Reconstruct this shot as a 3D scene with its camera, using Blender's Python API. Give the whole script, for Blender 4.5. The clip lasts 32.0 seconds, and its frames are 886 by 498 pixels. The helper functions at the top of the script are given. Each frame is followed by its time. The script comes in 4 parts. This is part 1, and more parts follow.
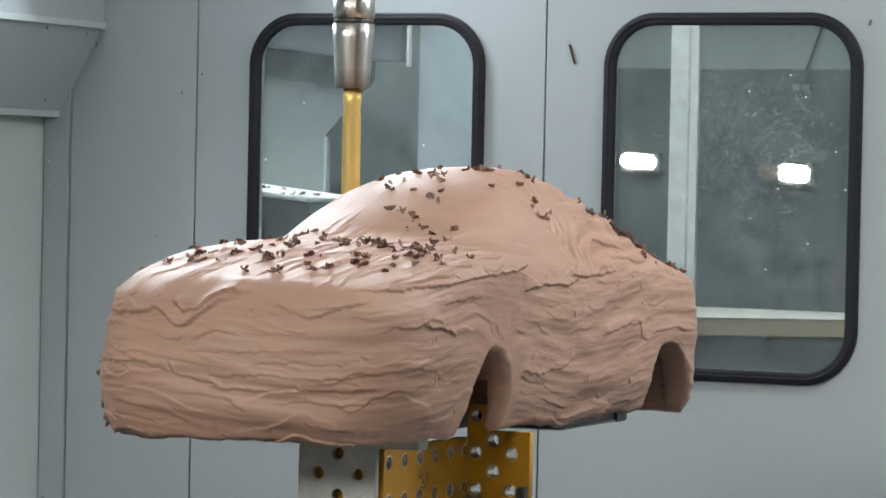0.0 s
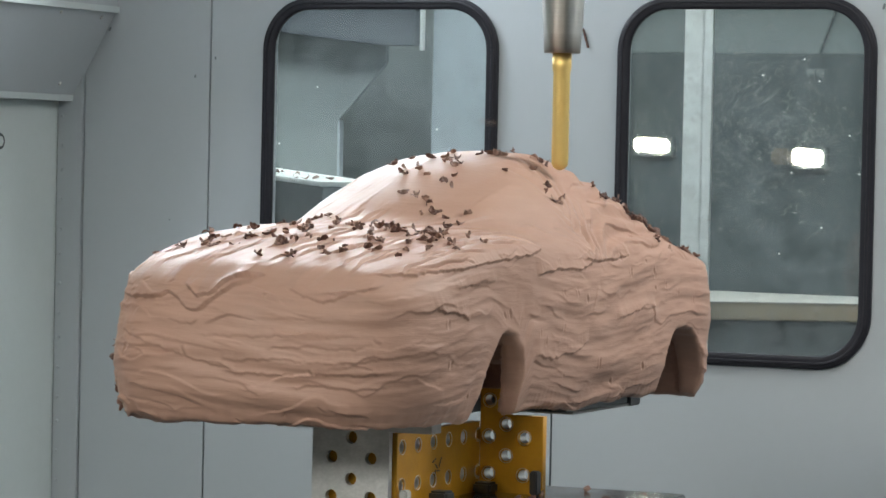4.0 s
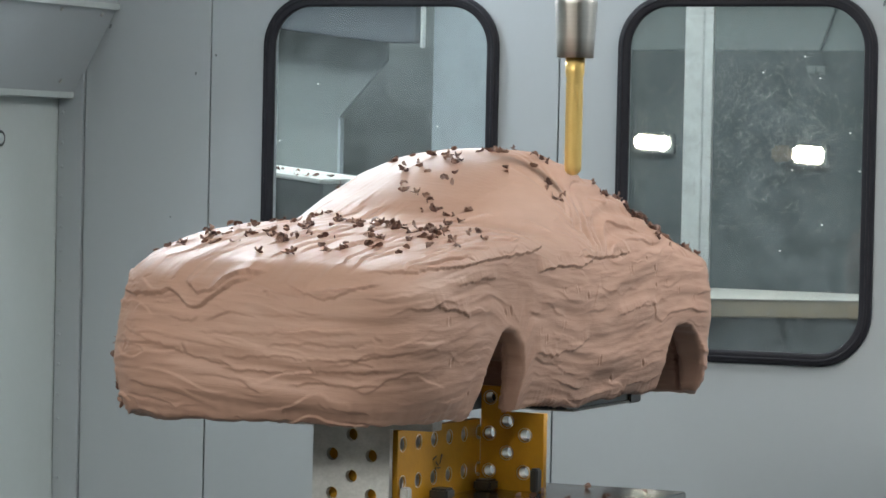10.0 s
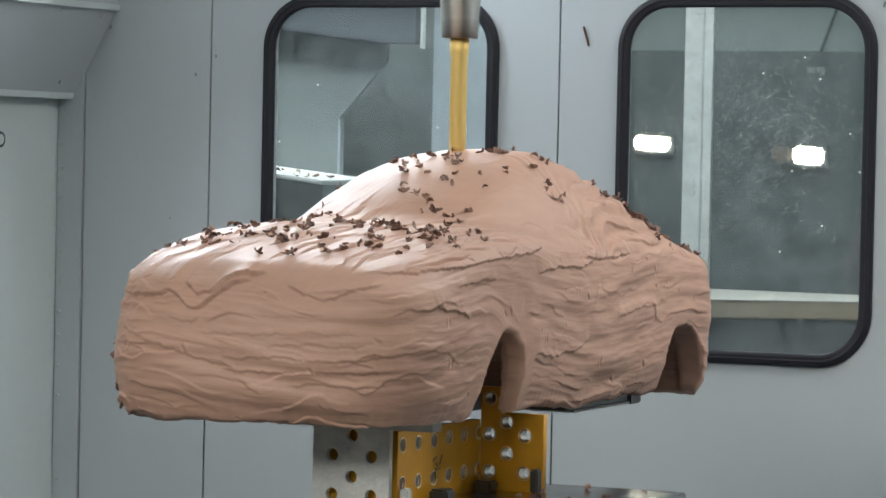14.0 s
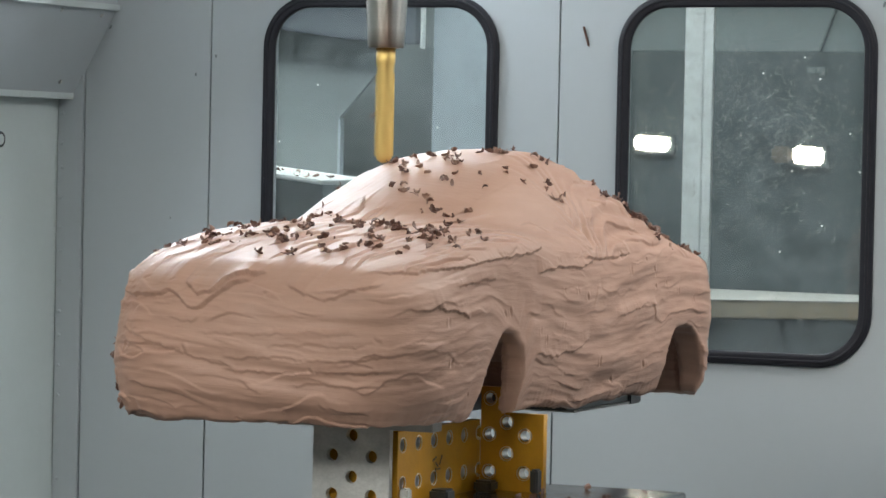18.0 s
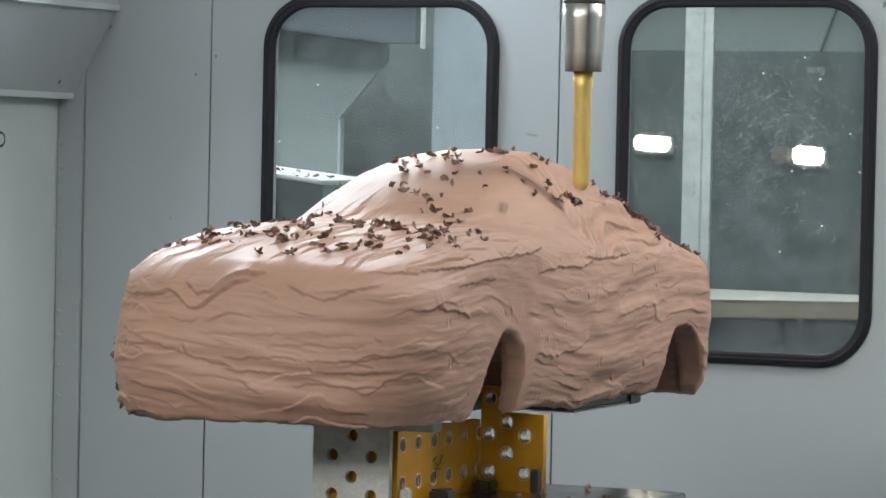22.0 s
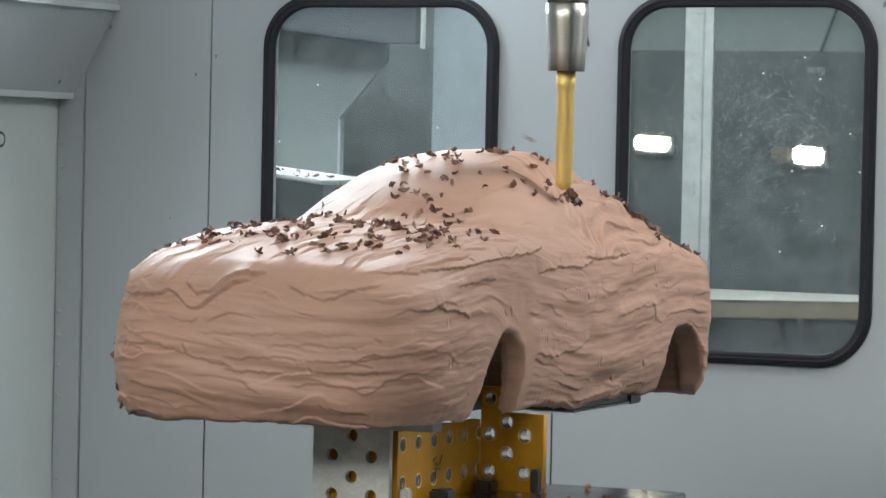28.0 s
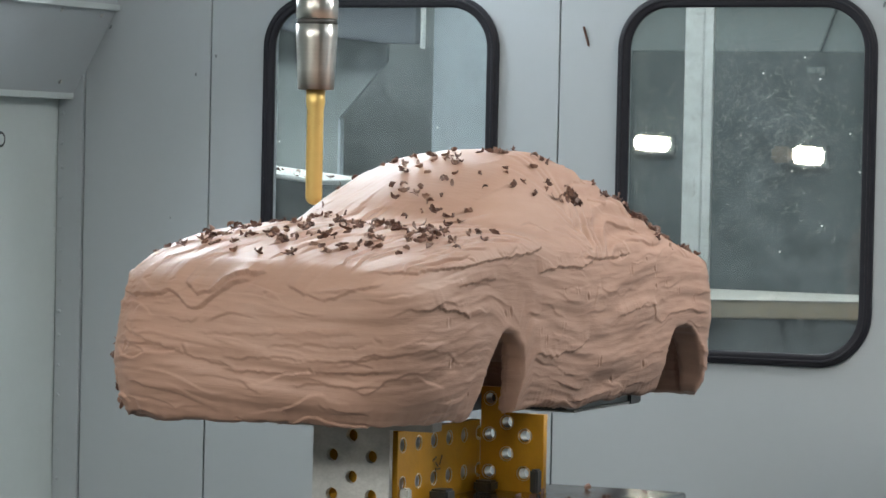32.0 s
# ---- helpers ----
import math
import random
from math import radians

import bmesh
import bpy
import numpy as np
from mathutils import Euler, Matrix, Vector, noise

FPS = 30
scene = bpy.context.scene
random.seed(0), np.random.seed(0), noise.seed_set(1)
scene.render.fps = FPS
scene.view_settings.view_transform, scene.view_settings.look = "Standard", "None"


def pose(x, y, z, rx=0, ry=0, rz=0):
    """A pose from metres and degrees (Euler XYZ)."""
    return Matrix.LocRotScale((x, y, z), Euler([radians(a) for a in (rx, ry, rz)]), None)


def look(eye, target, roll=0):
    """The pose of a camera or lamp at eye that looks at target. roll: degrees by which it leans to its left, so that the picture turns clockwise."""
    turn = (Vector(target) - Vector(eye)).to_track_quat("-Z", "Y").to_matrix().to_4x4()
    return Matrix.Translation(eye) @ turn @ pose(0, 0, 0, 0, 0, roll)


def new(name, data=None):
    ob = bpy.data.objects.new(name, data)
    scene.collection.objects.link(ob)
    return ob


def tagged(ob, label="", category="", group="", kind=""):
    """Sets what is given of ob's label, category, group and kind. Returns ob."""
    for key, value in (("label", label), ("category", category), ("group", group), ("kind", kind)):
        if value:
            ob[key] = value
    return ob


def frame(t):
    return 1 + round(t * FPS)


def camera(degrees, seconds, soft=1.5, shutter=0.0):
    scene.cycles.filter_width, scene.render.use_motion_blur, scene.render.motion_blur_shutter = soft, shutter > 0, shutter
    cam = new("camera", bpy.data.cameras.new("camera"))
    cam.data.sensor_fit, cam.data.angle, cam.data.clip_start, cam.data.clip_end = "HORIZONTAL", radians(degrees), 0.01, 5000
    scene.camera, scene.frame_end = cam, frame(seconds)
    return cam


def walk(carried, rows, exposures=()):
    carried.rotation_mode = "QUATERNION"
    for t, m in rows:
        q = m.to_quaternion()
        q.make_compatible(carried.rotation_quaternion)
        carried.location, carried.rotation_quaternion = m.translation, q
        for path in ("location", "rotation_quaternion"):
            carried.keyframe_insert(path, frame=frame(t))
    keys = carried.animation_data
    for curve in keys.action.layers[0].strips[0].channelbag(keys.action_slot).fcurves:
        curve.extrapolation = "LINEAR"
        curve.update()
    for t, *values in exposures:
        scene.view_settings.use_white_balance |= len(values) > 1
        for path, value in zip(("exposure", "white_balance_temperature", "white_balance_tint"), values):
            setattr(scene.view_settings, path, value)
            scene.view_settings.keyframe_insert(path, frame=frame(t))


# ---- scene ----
from mathutils.bvhtree import BVHTree

SECONDS = 32.0
EYE, YAW, PITCH, ROLL = (1.881, -3.596, 1.45), 24.0, 1.49, 1.2
cam = camera(15.385, SECONDS, soft=1.6, shutter=0.5)


def aim(right, up):
    """The camera on its stand, turned by small angles (degrees) to the right and up."""
    return pose(*EYE, 90 - PITCH + up, 0, YAW - right) @ pose(0, 0, 0, 0, 0, ROLL)


walk(cam, [(t, aim(r * .00988, u * .00988)) for t, r, u in (
    (0, 24, 32), (.5, 18, 24.5), (1, 12.5, 19.5), (1.5, 9, 14.2), (2, 6.2, 11.2), (2.5, 4.6, 8.4), (3, 3, 6.4), (3.5, 1.6, 4.6),
    (4.5, .5, 2.6), (5.5, 0, 1.5), (7.5, -.5, 1.2), (9.5, -.3, 1.3), (10, 0, -1.6), (10.5, 0, -4.2), (11, 0, -2), (11.5, 0, -1),
    (12, 0, -2.3), (12.5, 0, 0), (14.5, 0, 0), (22, 0, 0), (27, 0, 0), (32, 0, 0))], exposures=((0, -.13), (32, -.13)))

# ---- light: white machine lamps over the table, and unseen hall lamps added as fill ----
world = bpy.data.worlds.new("hall_air")
world.use_nodes = True
world.node_tree.nodes["Background"].inputs[0].default_value = (.80, .90, 1.0, 1)
world.node_tree.nodes["Background"].inputs[1].default_value = 0.25
scene.world = world


def lamp_light(name, eye, target, sx, sy, watts, color=(1, 1, 1)):
    data = bpy.data.lights.new(name, "AREA")
    data.shape, data.size, data.size_y, data.energy, data.color = "RECTANGLE", sx, sy, watts, color
    ob = new(name, data)
    ob.matrix_world = look(eye, target)
    return ob


lamp_light("machine_lamp_light", (-1.08, 1.95, 2.16), (-.12, .4, 1.35), 0.9, .22, 25, (.84, .93, 1.0))
lamp_light("wall_lamp_light", (-1.48, 1.05, 2.15), (-.1, .4, 1.35), .8, .22, 8, (.86, .94, 1.0))
lamp_light("machine_lamp_light", (1.05, 1.2, 2.88), (.2, .6, 1.2), .3, 1.6, 52, (1.0, .968, .915))
lamp_light("hall_fill_light", (1.6, -4.6, 4.35), (.6, .6, 1.2), 3.5, 1.6, 34, (.98, .985, .99))
# Front fill, added out of view to brighten the car's nose.
lamp_light("hall_fill_light", (-2.0, -6.0, 4.15), (.3, .0, 1.2), 4.5, 1.2, 105, (.96, .985, 1.0))
lamp_light("hall_fill_light", (-.9, 2.0, 4.35), (-.8, 3.0, 1.2), 3.0, .7, 300, (.90, .98, 1.0))
# Unseen lamp, added only to lift the far wall's brightness.
lamp_light("hall_fill_light", (-1.8, 5.9, 4.35), (-1.8, 6.4, 0), 2.0, .8, 5, (.90, .98, 1.0))


# ---- materials ----
def material(name, color, rough=.5, metal=0.0, spots=((30, .12),), bump=0.0, bump_scale=200, tint=None, stretch=(1, 1, 1), coat=0.0, rough_var=0.0, streaks=0.0):
    """A plain surface with variation at the given scales (scale, strength), toward tint, and fine relief."""
    m = bpy.data.materials.new(name)
    m.use_nodes = True
    nt = m.node_tree
    b = nt.nodes["Principled BSDF"]
    b.inputs["Roughness"].default_value, b.inputs["Metallic"].default_value = rough, metal
    b.inputs["Coat Weight"].default_value = coat
    tc = nt.nodes.new("ShaderNodeTexCoord")
    mp = nt.nodes.new("ShaderNodeMapping")
    mp.inputs["Scale"].default_value = stretch
    nt.links.new(tc.outputs["Object"], mp.inputs["Vector"])
    last = None
    dark = tint or [c * .55 for c in color]
    for scale, amount in spots:
        nz = nt.nodes.new("ShaderNodeTexNoise")
        nz.inputs["Scale"].default_value, nz.inputs["Detail"].default_value = scale, 5
        nt.links.new(mp.outputs[0], nz.inputs["Vector"])
        ramp = nt.nodes.new("ShaderNodeMapRange")
        ramp.inputs[1].default_value, ramp.inputs[2].default_value = .35, .75
        ramp.inputs[3].default_value, ramp.inputs[4].default_value = 0, amount
        nt.links.new(nz.outputs["Fac"], ramp.inputs[0])
        mix = nt.nodes.new("ShaderNodeMix")
        mix.data_type = "RGBA"
        nt.links.new(ramp.outputs[0], mix.inputs[0])
        if last:
            nt.links.new(last, mix.inputs[6])
        else:
            mix.inputs[6].default_value = (*color, 1)
        mix.inputs[7].default_value = (*dark, 1)
        last = mix.outputs[2]
    nt.links.new(last, b.inputs["Base Color"])
    if rough_var:
        nz = nt.nodes.new("ShaderNodeTexNoise")
        nz.inputs["Scale"].default_value, nz.inputs["Detail"].default_value = bump_scale * .1, 4
        nt.links.new(mp.outputs[0], nz.inputs["Vector"])
        ramp = nt.nodes.new("ShaderNodeMapRange")
        ramp.inputs[3].default_value, ramp.inputs[4].default_value = rough - rough_var, rough + rough_var
        nt.links.new(nz.outputs["Fac"], ramp.inputs[0])
        nt.links.new(ramp.outputs[0], b.inputs["Roughness"])
    if bump:
        nz = nt.nodes.new("ShaderNodeTexNoise")
        nz.inputs["Scale"].default_value, nz.inputs["Detail"].default_value = bump_scale, 6
        nt.links.new(mp.outputs[0], nz.inputs["Vector"])
        bp = nt.nodes.new("ShaderNodeBump")
        bp.inputs["Strength"].default_value, bp.inputs["Distance"].default_value = bump, .002
        nt.links.new(nz.outputs["Fac"], bp.inputs["Height"])
        nt.links.new(bp.outputs[0], b.inputs["Normal"])
        if streaks:
            mp2 = nt.nodes.new("ShaderNodeMapping")
            mp2.inputs["Scale"].default_value = (.14, .12, 1)
            nt.links.new(tc.outputs["Object"], mp2.inputs["Vector"])
            nz2 = nt.nodes.new("ShaderNodeTexNoise")
            nz2.inputs["Scale"].default_value, nz2.inputs["Detail"].default_value, nz2.inputs["Distortion"].default_value = 110, 4, .6
            nt.links.new(mp2.outputs[0], nz2.inputs["Vector"])
            bp2 = nt.nodes.new("ShaderNodeBump")
            bp2.inputs["Strength"].default_value, bp2.inputs["Distance"].default_value = streaks, .0025
            nt.links.new(nz2.outputs["Fac"], bp2.inputs["Height"])
            nt.links.new(bp.outputs[0], bp2.inputs["Normal"])
            nt.links.new(bp2.outputs[0], b.inputs["Normal"])
    return m


def glowing(name, color, strength):
    m = bpy.data.materials.new(name)
    m.use_nodes = True
    b = m.node_tree.nodes["Principled BSDF"]
    b.inputs["Base Color"].default_value = (*color, 1)
    b.inputs["Emission Color"].default_value = (*color, 1)
    b.inputs["Emission Strength"].default_value = strength
    return m


def window_glass(name, tint, scratch, haze):
    """Clear glass with a film of dust and fine curved scratches."""
    m = bpy.data.materials.new(name)
    m.use_nodes = True
    nt = m.node_tree
    b = nt.nodes["Principled BSDF"]
    b.inputs["Base Color"].default_value = (*tint, 1)
    b.inputs["Roughness"].default_value = .02
    b.inputs["Transmission Weight"].default_value = 1.0
    b.inputs["IOR"].default_value = 1.45
    dust = nt.nodes.new("ShaderNodeBsdfDiffuse")
    dust.inputs["Color"].default_value = (.52, .61, .65, 1)
    tc = nt.nodes.new("ShaderNodeTexCoord")
    wob = nt.nodes.new("ShaderNodeTexNoise")
    wob.inputs["Scale"].default_value, wob.inputs["Detail"].default_value, wob.inputs["Roughness"].default_value = 26, 9, .72
    nt.links.new(tc.outputs["Object"], wob.inputs["Vector"])
    fine = nt.nodes.new("ShaderNodeTexNoise")
    fine.inputs["Scale"].default_value, fine.inputs["Detail"].default_value, fine.inputs["Distortion"].default_value = 420, 6, .8
    longer = nt.nodes.new("ShaderNodeMapping")
    longer.inputs["Scale"].default_value, longer.inputs["Rotation"].default_value = (.30, 1, 1), (0, .35, 0)
    nt.links.new(tc.outputs["Object"], longer.inputs["Vector"])
    nt.links.new(longer.outputs[0], fine.inputs["Vector"])
    line = nt.nodes.new("ShaderNodeMapRange")
    line.inputs[1].default_value, line.inputs[2].default_value = .50, .74
    line.inputs[3].default_value, line.inputs[4].default_value = 0, scratch
    nt.links.new(fine.outputs["Fac"], line.inputs[0])
    film = nt.nodes.new("ShaderNodeMapRange")
    film.inputs[1].default_value, film.inputs[2].default_value = .35, .7
    film.inputs[3].default_value, film.inputs[4].default_value = haze * .2, haze * 2.0
    nt.links.new(wob.outputs["Fac"], film.inputs[0])
    add = nt.nodes.new("ShaderNodeMath")
    add.use_clamp = True
    patch = nt.nodes.new("ShaderNodeMapRange")
    patch.inputs[1].default_value, patch.inputs[2].default_value = .36, .58
    nt.links.new(wob.outputs["Fac"], patch.inputs[0])
    some = nt.nodes.new("ShaderNodeMath")
    some.operation = "MULTIPLY"
    nt.links.new(line.outputs[0], some.inputs[0])
    nt.links.new(patch.outputs[0], some.inputs[1])
    nt.links.new(some.outputs[0], add.inputs[0])
    nt.links.new(film.outputs[0], add.inputs[1])
    mix = nt.nodes.new("ShaderNodeMixShader")
    nt.links.new(add.outputs[0], mix.inputs[0])
    nt.links.new(b.outputs[0], mix.inputs[1])
    nt.links.new(dust.outputs[0], mix.inputs[2])
    nt.links.new(mix.outputs[0], nt.nodes["Material Output"].inputs["Surface"])
    return m


PAINT = material("grey_paint", (.40, .44, .468), .42, 0, ((3, .10), (60, .05)), .05, 400, (.30, .33, .33), rough_var=.06)
PAINT_LIGHT = material("light_grey_paint", (.52, .58, .58), .4, 0, ((4, .08), (70, .05)), .05, 400)
PAINT_DARK = material("dark_grey_paint", (.17, .19, .20), .5, 0, ((5, .2), (60, .1)))
PAINT_SIDE = material("housing_grey_paint", (.165, .192, .195), .5, 0, ((5, .2), (40, .12)), stretch=(3, 1, .5))
PAINT_BOX = material("housing_dark_paint", (.085, .10, .115), .5, 0, ((5, .2), (60, .1)))
PAINT_MID = material("mid_grey_paint", (.19, .22, .22), .5, 0, ((5, .3), (40, .15)), stretch=(3, 1, .5))
BLUE_GREY = material("blue_grey_paint", (.31, .36, .39), .5, 0, ((5, .15), (40, .1)), .05, 300)
BEIGE = material("beige_edge", (.36, .30, .22), .5, 0, ((8, .25), (60, .2)), .08, 200)
BENCH_TOP = material("bench_laminate", (.40, .40, .37), .45, 0, ((6, .2), (90, .15)), .05, 300)
WHITE = material("white_paint", (.82, .86, .85), .4, 0, ((6, .12), (90, .08)), .05, 300, (.5, .52, .5))
RUBBER = material("black_rubber", (.020, .020, .026), .48, 0, ((40, .3),), .08, 300)
RUBBER.node_tree.nodes["Principled BSDF"].inputs["Specular IOR Level"].default_value = .2
SEAM = material("panel_gap", (.03, .03, .03), .8)
CLAY = material("brown_clay", (.466, .287, .217), .53, 0, ((7, .16), (45, .18)), .10, 260, (.30, .165, .115), stretch=(.4, .4, 2.0), rough_var=.10, streaks=.26)


def shaving_clay():
    """Clay of the shavings: dark brown, some paler, one by one."""
    m = material("clay_shaving", (.15, .075, .055), .45, 0, ((120, .5),), .2, 500, (.06, .03, .024))
    nt = m.node_tree
    b = nt.nodes["Principled BSDF"]
    info = nt.nodes.new("ShaderNodeObjectInfo")
    pale = nt.nodes.new("ShaderNodeMapRange")
    for i, value in ((1, .45), (2, 1.0), (3, 0.0), (4, .8)):
        pale.inputs[i].default_value = value
    nt.links.new(info.outputs["Random"], pale.inputs[0])
    mix = nt.nodes.new("ShaderNodeMix")
    mix.data_type = "RGBA"
    nt.links.new(pale.outputs[0], mix.inputs[0])
    nt.links.new(b.inputs["Base Color"].links[0].from_socket, mix.inputs[6])
    mix.inputs[7].default_value = (.36, .215, .16, 1)
    nt.links.new(mix.outputs[2], b.inputs["Base Color"])
    return m


SHAVING = shaving_clay()
STEEL = material("milled_steel", (.55, .56, .54), .55, .25, ((14, .35), (60, .3), (240, .2)), .08, 600, (.24, .245, .24), stretch=(1, 1, 1.5), rough_var=.1)
STEEL_SHINY = material("ground_steel", (.42, .42, .41), .16, 1, ((14, .5), (90, .4)), .06, 300, (.16, .16, .16), rough_var=.08)
STEEL_DARK = material("dark_steel", (.10, .105, .11), .38, .8, ((20, .4), (150, .3)), .1, 400)
CHROME = material("polished_steel", (.76, .74, .70), .30, 1, ((40, .25),), .02, 600, (.4, .38, .35), stretch=(.2, .2, 8))
def turned_steel(name, color, heat, low, high):
    """Lathe-turned steel: highlights drawn out along the axis, browned by heat toward its lower end."""
    m = material(name, color, .30, 1, ((40, .2),), .02, 600, [c * .7 for c in color], stretch=(.2, .2, 8))
    nt = m.node_tree
    b = nt.nodes["Principled BSDF"]
    b.inputs["Anisotropic"].default_value = .85
    b.inputs["Anisotropic Rotation"].default_value = .25
    tan = nt.nodes.new("ShaderNodeTangent")
    tan.direction_type, tan.axis = "RADIAL", "Z"
    nt.links.new(tan.outputs[0], b.inputs["Tangent"])
    base = b.inputs["Base Color"].links[0].from_socket
    tc = nt.nodes.new("ShaderNodeTexCoord")
    sep = nt.nodes.new("ShaderNodeSeparateXYZ")
    nt.links.new(tc.outputs["Object"], sep.inputs[0])
    mr = nt.nodes.new("ShaderNodeMapRange")
    mr.inputs[1].default_value, mr.inputs[2].default_value, mr.inputs[3].default_value, mr.inputs[4].default_value = low, high, .85, 0
    nt.links.new(sep.outputs["Z"], mr.inputs[0])
    mix = nt.nodes.new("ShaderNodeMix")
    mix.data_type = "RGBA"
    nt.links.new(mr.outputs[0], mix.inputs[0])
    nt.links.new(base, mix.inputs[6])
    mix.inputs[7].default_value = (*heat, 1)
    nt.links.new(mix.outputs[2], b.inputs["Base Color"])
    return m


TURNED = turned_steel("turned_steel", (.72, .70, .66), (.17, .125, .09), .164, .194)
GROOVE = material("dull_ring", (.12, .12, .115), .5, .9)
GOLD = material("gold_coating", (.90, .66, .24), .45, .6, ((80, .2),), .05, 500, (.75, .50, .15))
AMBER = material("amber_lacquer", (.60, .30, .016), .40, .1, ((25, .35), (160, .2)), .12, 400, (.36, .17, .012), coat=.1)
HALL_WALL = material("hall_wall", (.082, .106, .112), .8, 0, ((1.2, .4), (14, .3)), .1, 60)
HALL_WALL_TOP = material("hall_upper_wall", (.20, .245, .255), .8, 0, ((1.2, .2), (14, .2)), .1, 60)
CONCRETE = material("hall_floor", (.24, .24, .23), .5, 0, ((2, .3), (30, .2)), .1, 80)
LAMP = glowing("lamp_glow", (1.0, .96, .86), 9)
LAMP_COOL = glowing("cool_lamp_glow", (.92, .97, 1.0), 6)
GLASS_A = window_glass("door_glass", (.93, .97, .98), .05, .06)
GLASS_B = window_glass("scratched_glass", (.92, .97, .98), .10, .055)


# ---- mesh helpers ----
def part(name, bm, mat, parent=None, label="", smooth=False):
    """Links a bmesh as one object, under a thing or part if given."""
    me = bpy.data.meshes.new(name)
    bm.normal_update()
    bm.to_mesh(me)
    bm.free()
    me.materials.append(mat)
    if smooth:
        me.polygons.foreach_set("use_smooth", [True] * len(me.polygons))
    ob = new(name, me)
    if parent:
        ob.parent = parent
    if label:
        ob["label"] = label
    return ob


def box(x0, x1, y0, y1, z0, z1, bevel=0.0, seg=2):
    bm = bmesh.new()
    bmesh.ops.create_cube(bm, size=1)
    for v in bm.verts:
        v.co = Vector(((x0 + x1) / 2 + v.co.x * (x1 - x0), (y0 + y1) / 2 + v.co.y * (y1 - y0), (z0 + z1) / 2 + v.co.z * (z1 - z0)))
    if bevel:
        bmesh.ops.bevel(bm, geom=bm.edges[:], offset=bevel, segments=seg, affect="EDGES", clamp_overlap=True)
    return bm


def prism(poly, a, b, axis="y", bevel=0.0):
    """A polygon in the plane across the axis, drawn out from a to b along it."""
    bm = bmesh.new()

    def place(u, v, w):
        return {"y": (u, w, v), "x": (w, u, v), "z": (u, v, w)}[axis]
    rows = [[bm.verts.new(place(u, v, w)) for u, v in poly] for w in (a, b)]
    n = len(poly)
    bm.faces.new(rows[0])
    bm.faces.new(rows[1][::-1])
    for i in range(n):
        bm.faces.new((rows[0][i], rows[1][i], rows[1][(i + 1) % n], rows[0][(i + 1) % n]))
    bmesh.ops.recalc_face_normals(bm, faces=bm.faces[:])
    if bevel:
        bmesh.ops.bevel(bm, geom=bm.edges[:], offset=bevel, segments=2, affect="EDGES", clamp_overlap=True)
    return bm


def lathe(profile, n=48, closed=True):
    """Turns (radius, height) points round the z axis."""
    bm = bmesh.new()
    rings = []
    for r, h in profile:
        rings.append([bm.verts.new((r * math.cos(2 * math.pi * i / n), r * math.sin(2 * math.pi * i / n), h)) for i in range(n)])
    for a, b in zip(rings, rings[1:]):
        for i in range(n):
            bm.faces.new((a[i], a[(i + 1) % n], b[(i + 1) % n], b[i]))
    if closed:
        bm.faces.new(rings[0][::-1])
        bm.faces.new(rings[-1])
    bmesh.ops.recalc_face_normals(bm, faces=bm.faces[:])
    return bm


def round_rect(x0, x1, z0, z1, r, n=10):
    out = []
    for cx, cz, a0 in ((x1 - r, z1 - r, 0), (x0 + r, z1 - r, 90), (x0 + r, z0 + r, 180), (x1 - r, z0 + r, 270)):
        for i in range(n + 1):
            a = radians(a0 + 90 * i / n)
            out.append((cx + r * math.cos(a), cz + r * math.sin(a)))
    return out


def circle(cx, cz, r, n=24):
    return [(cx + r * math.cos(2 * math.pi * i / n), cz + r * math.sin(2 * math.pi * i / n)) for i in range(n)]


def sheet(loops, thick, bevel=0.0):
    """A flat plate in its own xy plane with holes (outline first), as a bmesh; thickness centred on z = 0."""
    cu = bpy.data.curves.new("outline", "CURVE")
    cu.dimensions, cu.fill_mode, cu.extrude = "2D", "BOTH", max(thick / 2 - bevel, 0)
    cu.bevel_depth, cu.bevel_resolution = bevel, 3
    for loop in loops:
        sp = cu.splines.new("POLY")
        sp.points.add(len(loop) - 1)
        for p, (u, v) in zip(sp.points, loop):
            p.co = (u, v, 0, 1)
        sp.use_cyclic_u = True
    ob = new("outline", cu)
    me = bpy.data.meshes.new_from_object(ob.evaluated_get(bpy.context.evaluated_depsgraph_get()))
    bm = bmesh.new()
    bm.from_mesh(me)
    bpy.data.objects.remove(ob)
    bpy.data.curves.remove(cu)
    bpy.data.meshes.remove(me)
    bmesh.ops.remove_doubles(bm, verts=bm.verts[:], dist=1e-5)
    return bm


def upright(bm, y):
    """Stands a plate up in the xz plane at y, its front to -y."""
    bm.transform(Matrix.Translation((0, y, 0)) @ Matrix.Rotation(radians(90), 4, "X"))
    return bm


def empty(name, label, category, group="", kind=""):
    return tagged(new(name), label, category, group, kind)


# ---- machine enclosure ----
WALL_Y, LEFT_X, RIGHT_X, FRONT_Y, TOP_Z = 2.2, -1.563, 2.6, -1.2, 3.0
WINDOWS = ((-1.096, -.587, 1.087, 1.7775), (-.346, .164, 1.087, 1.7775))


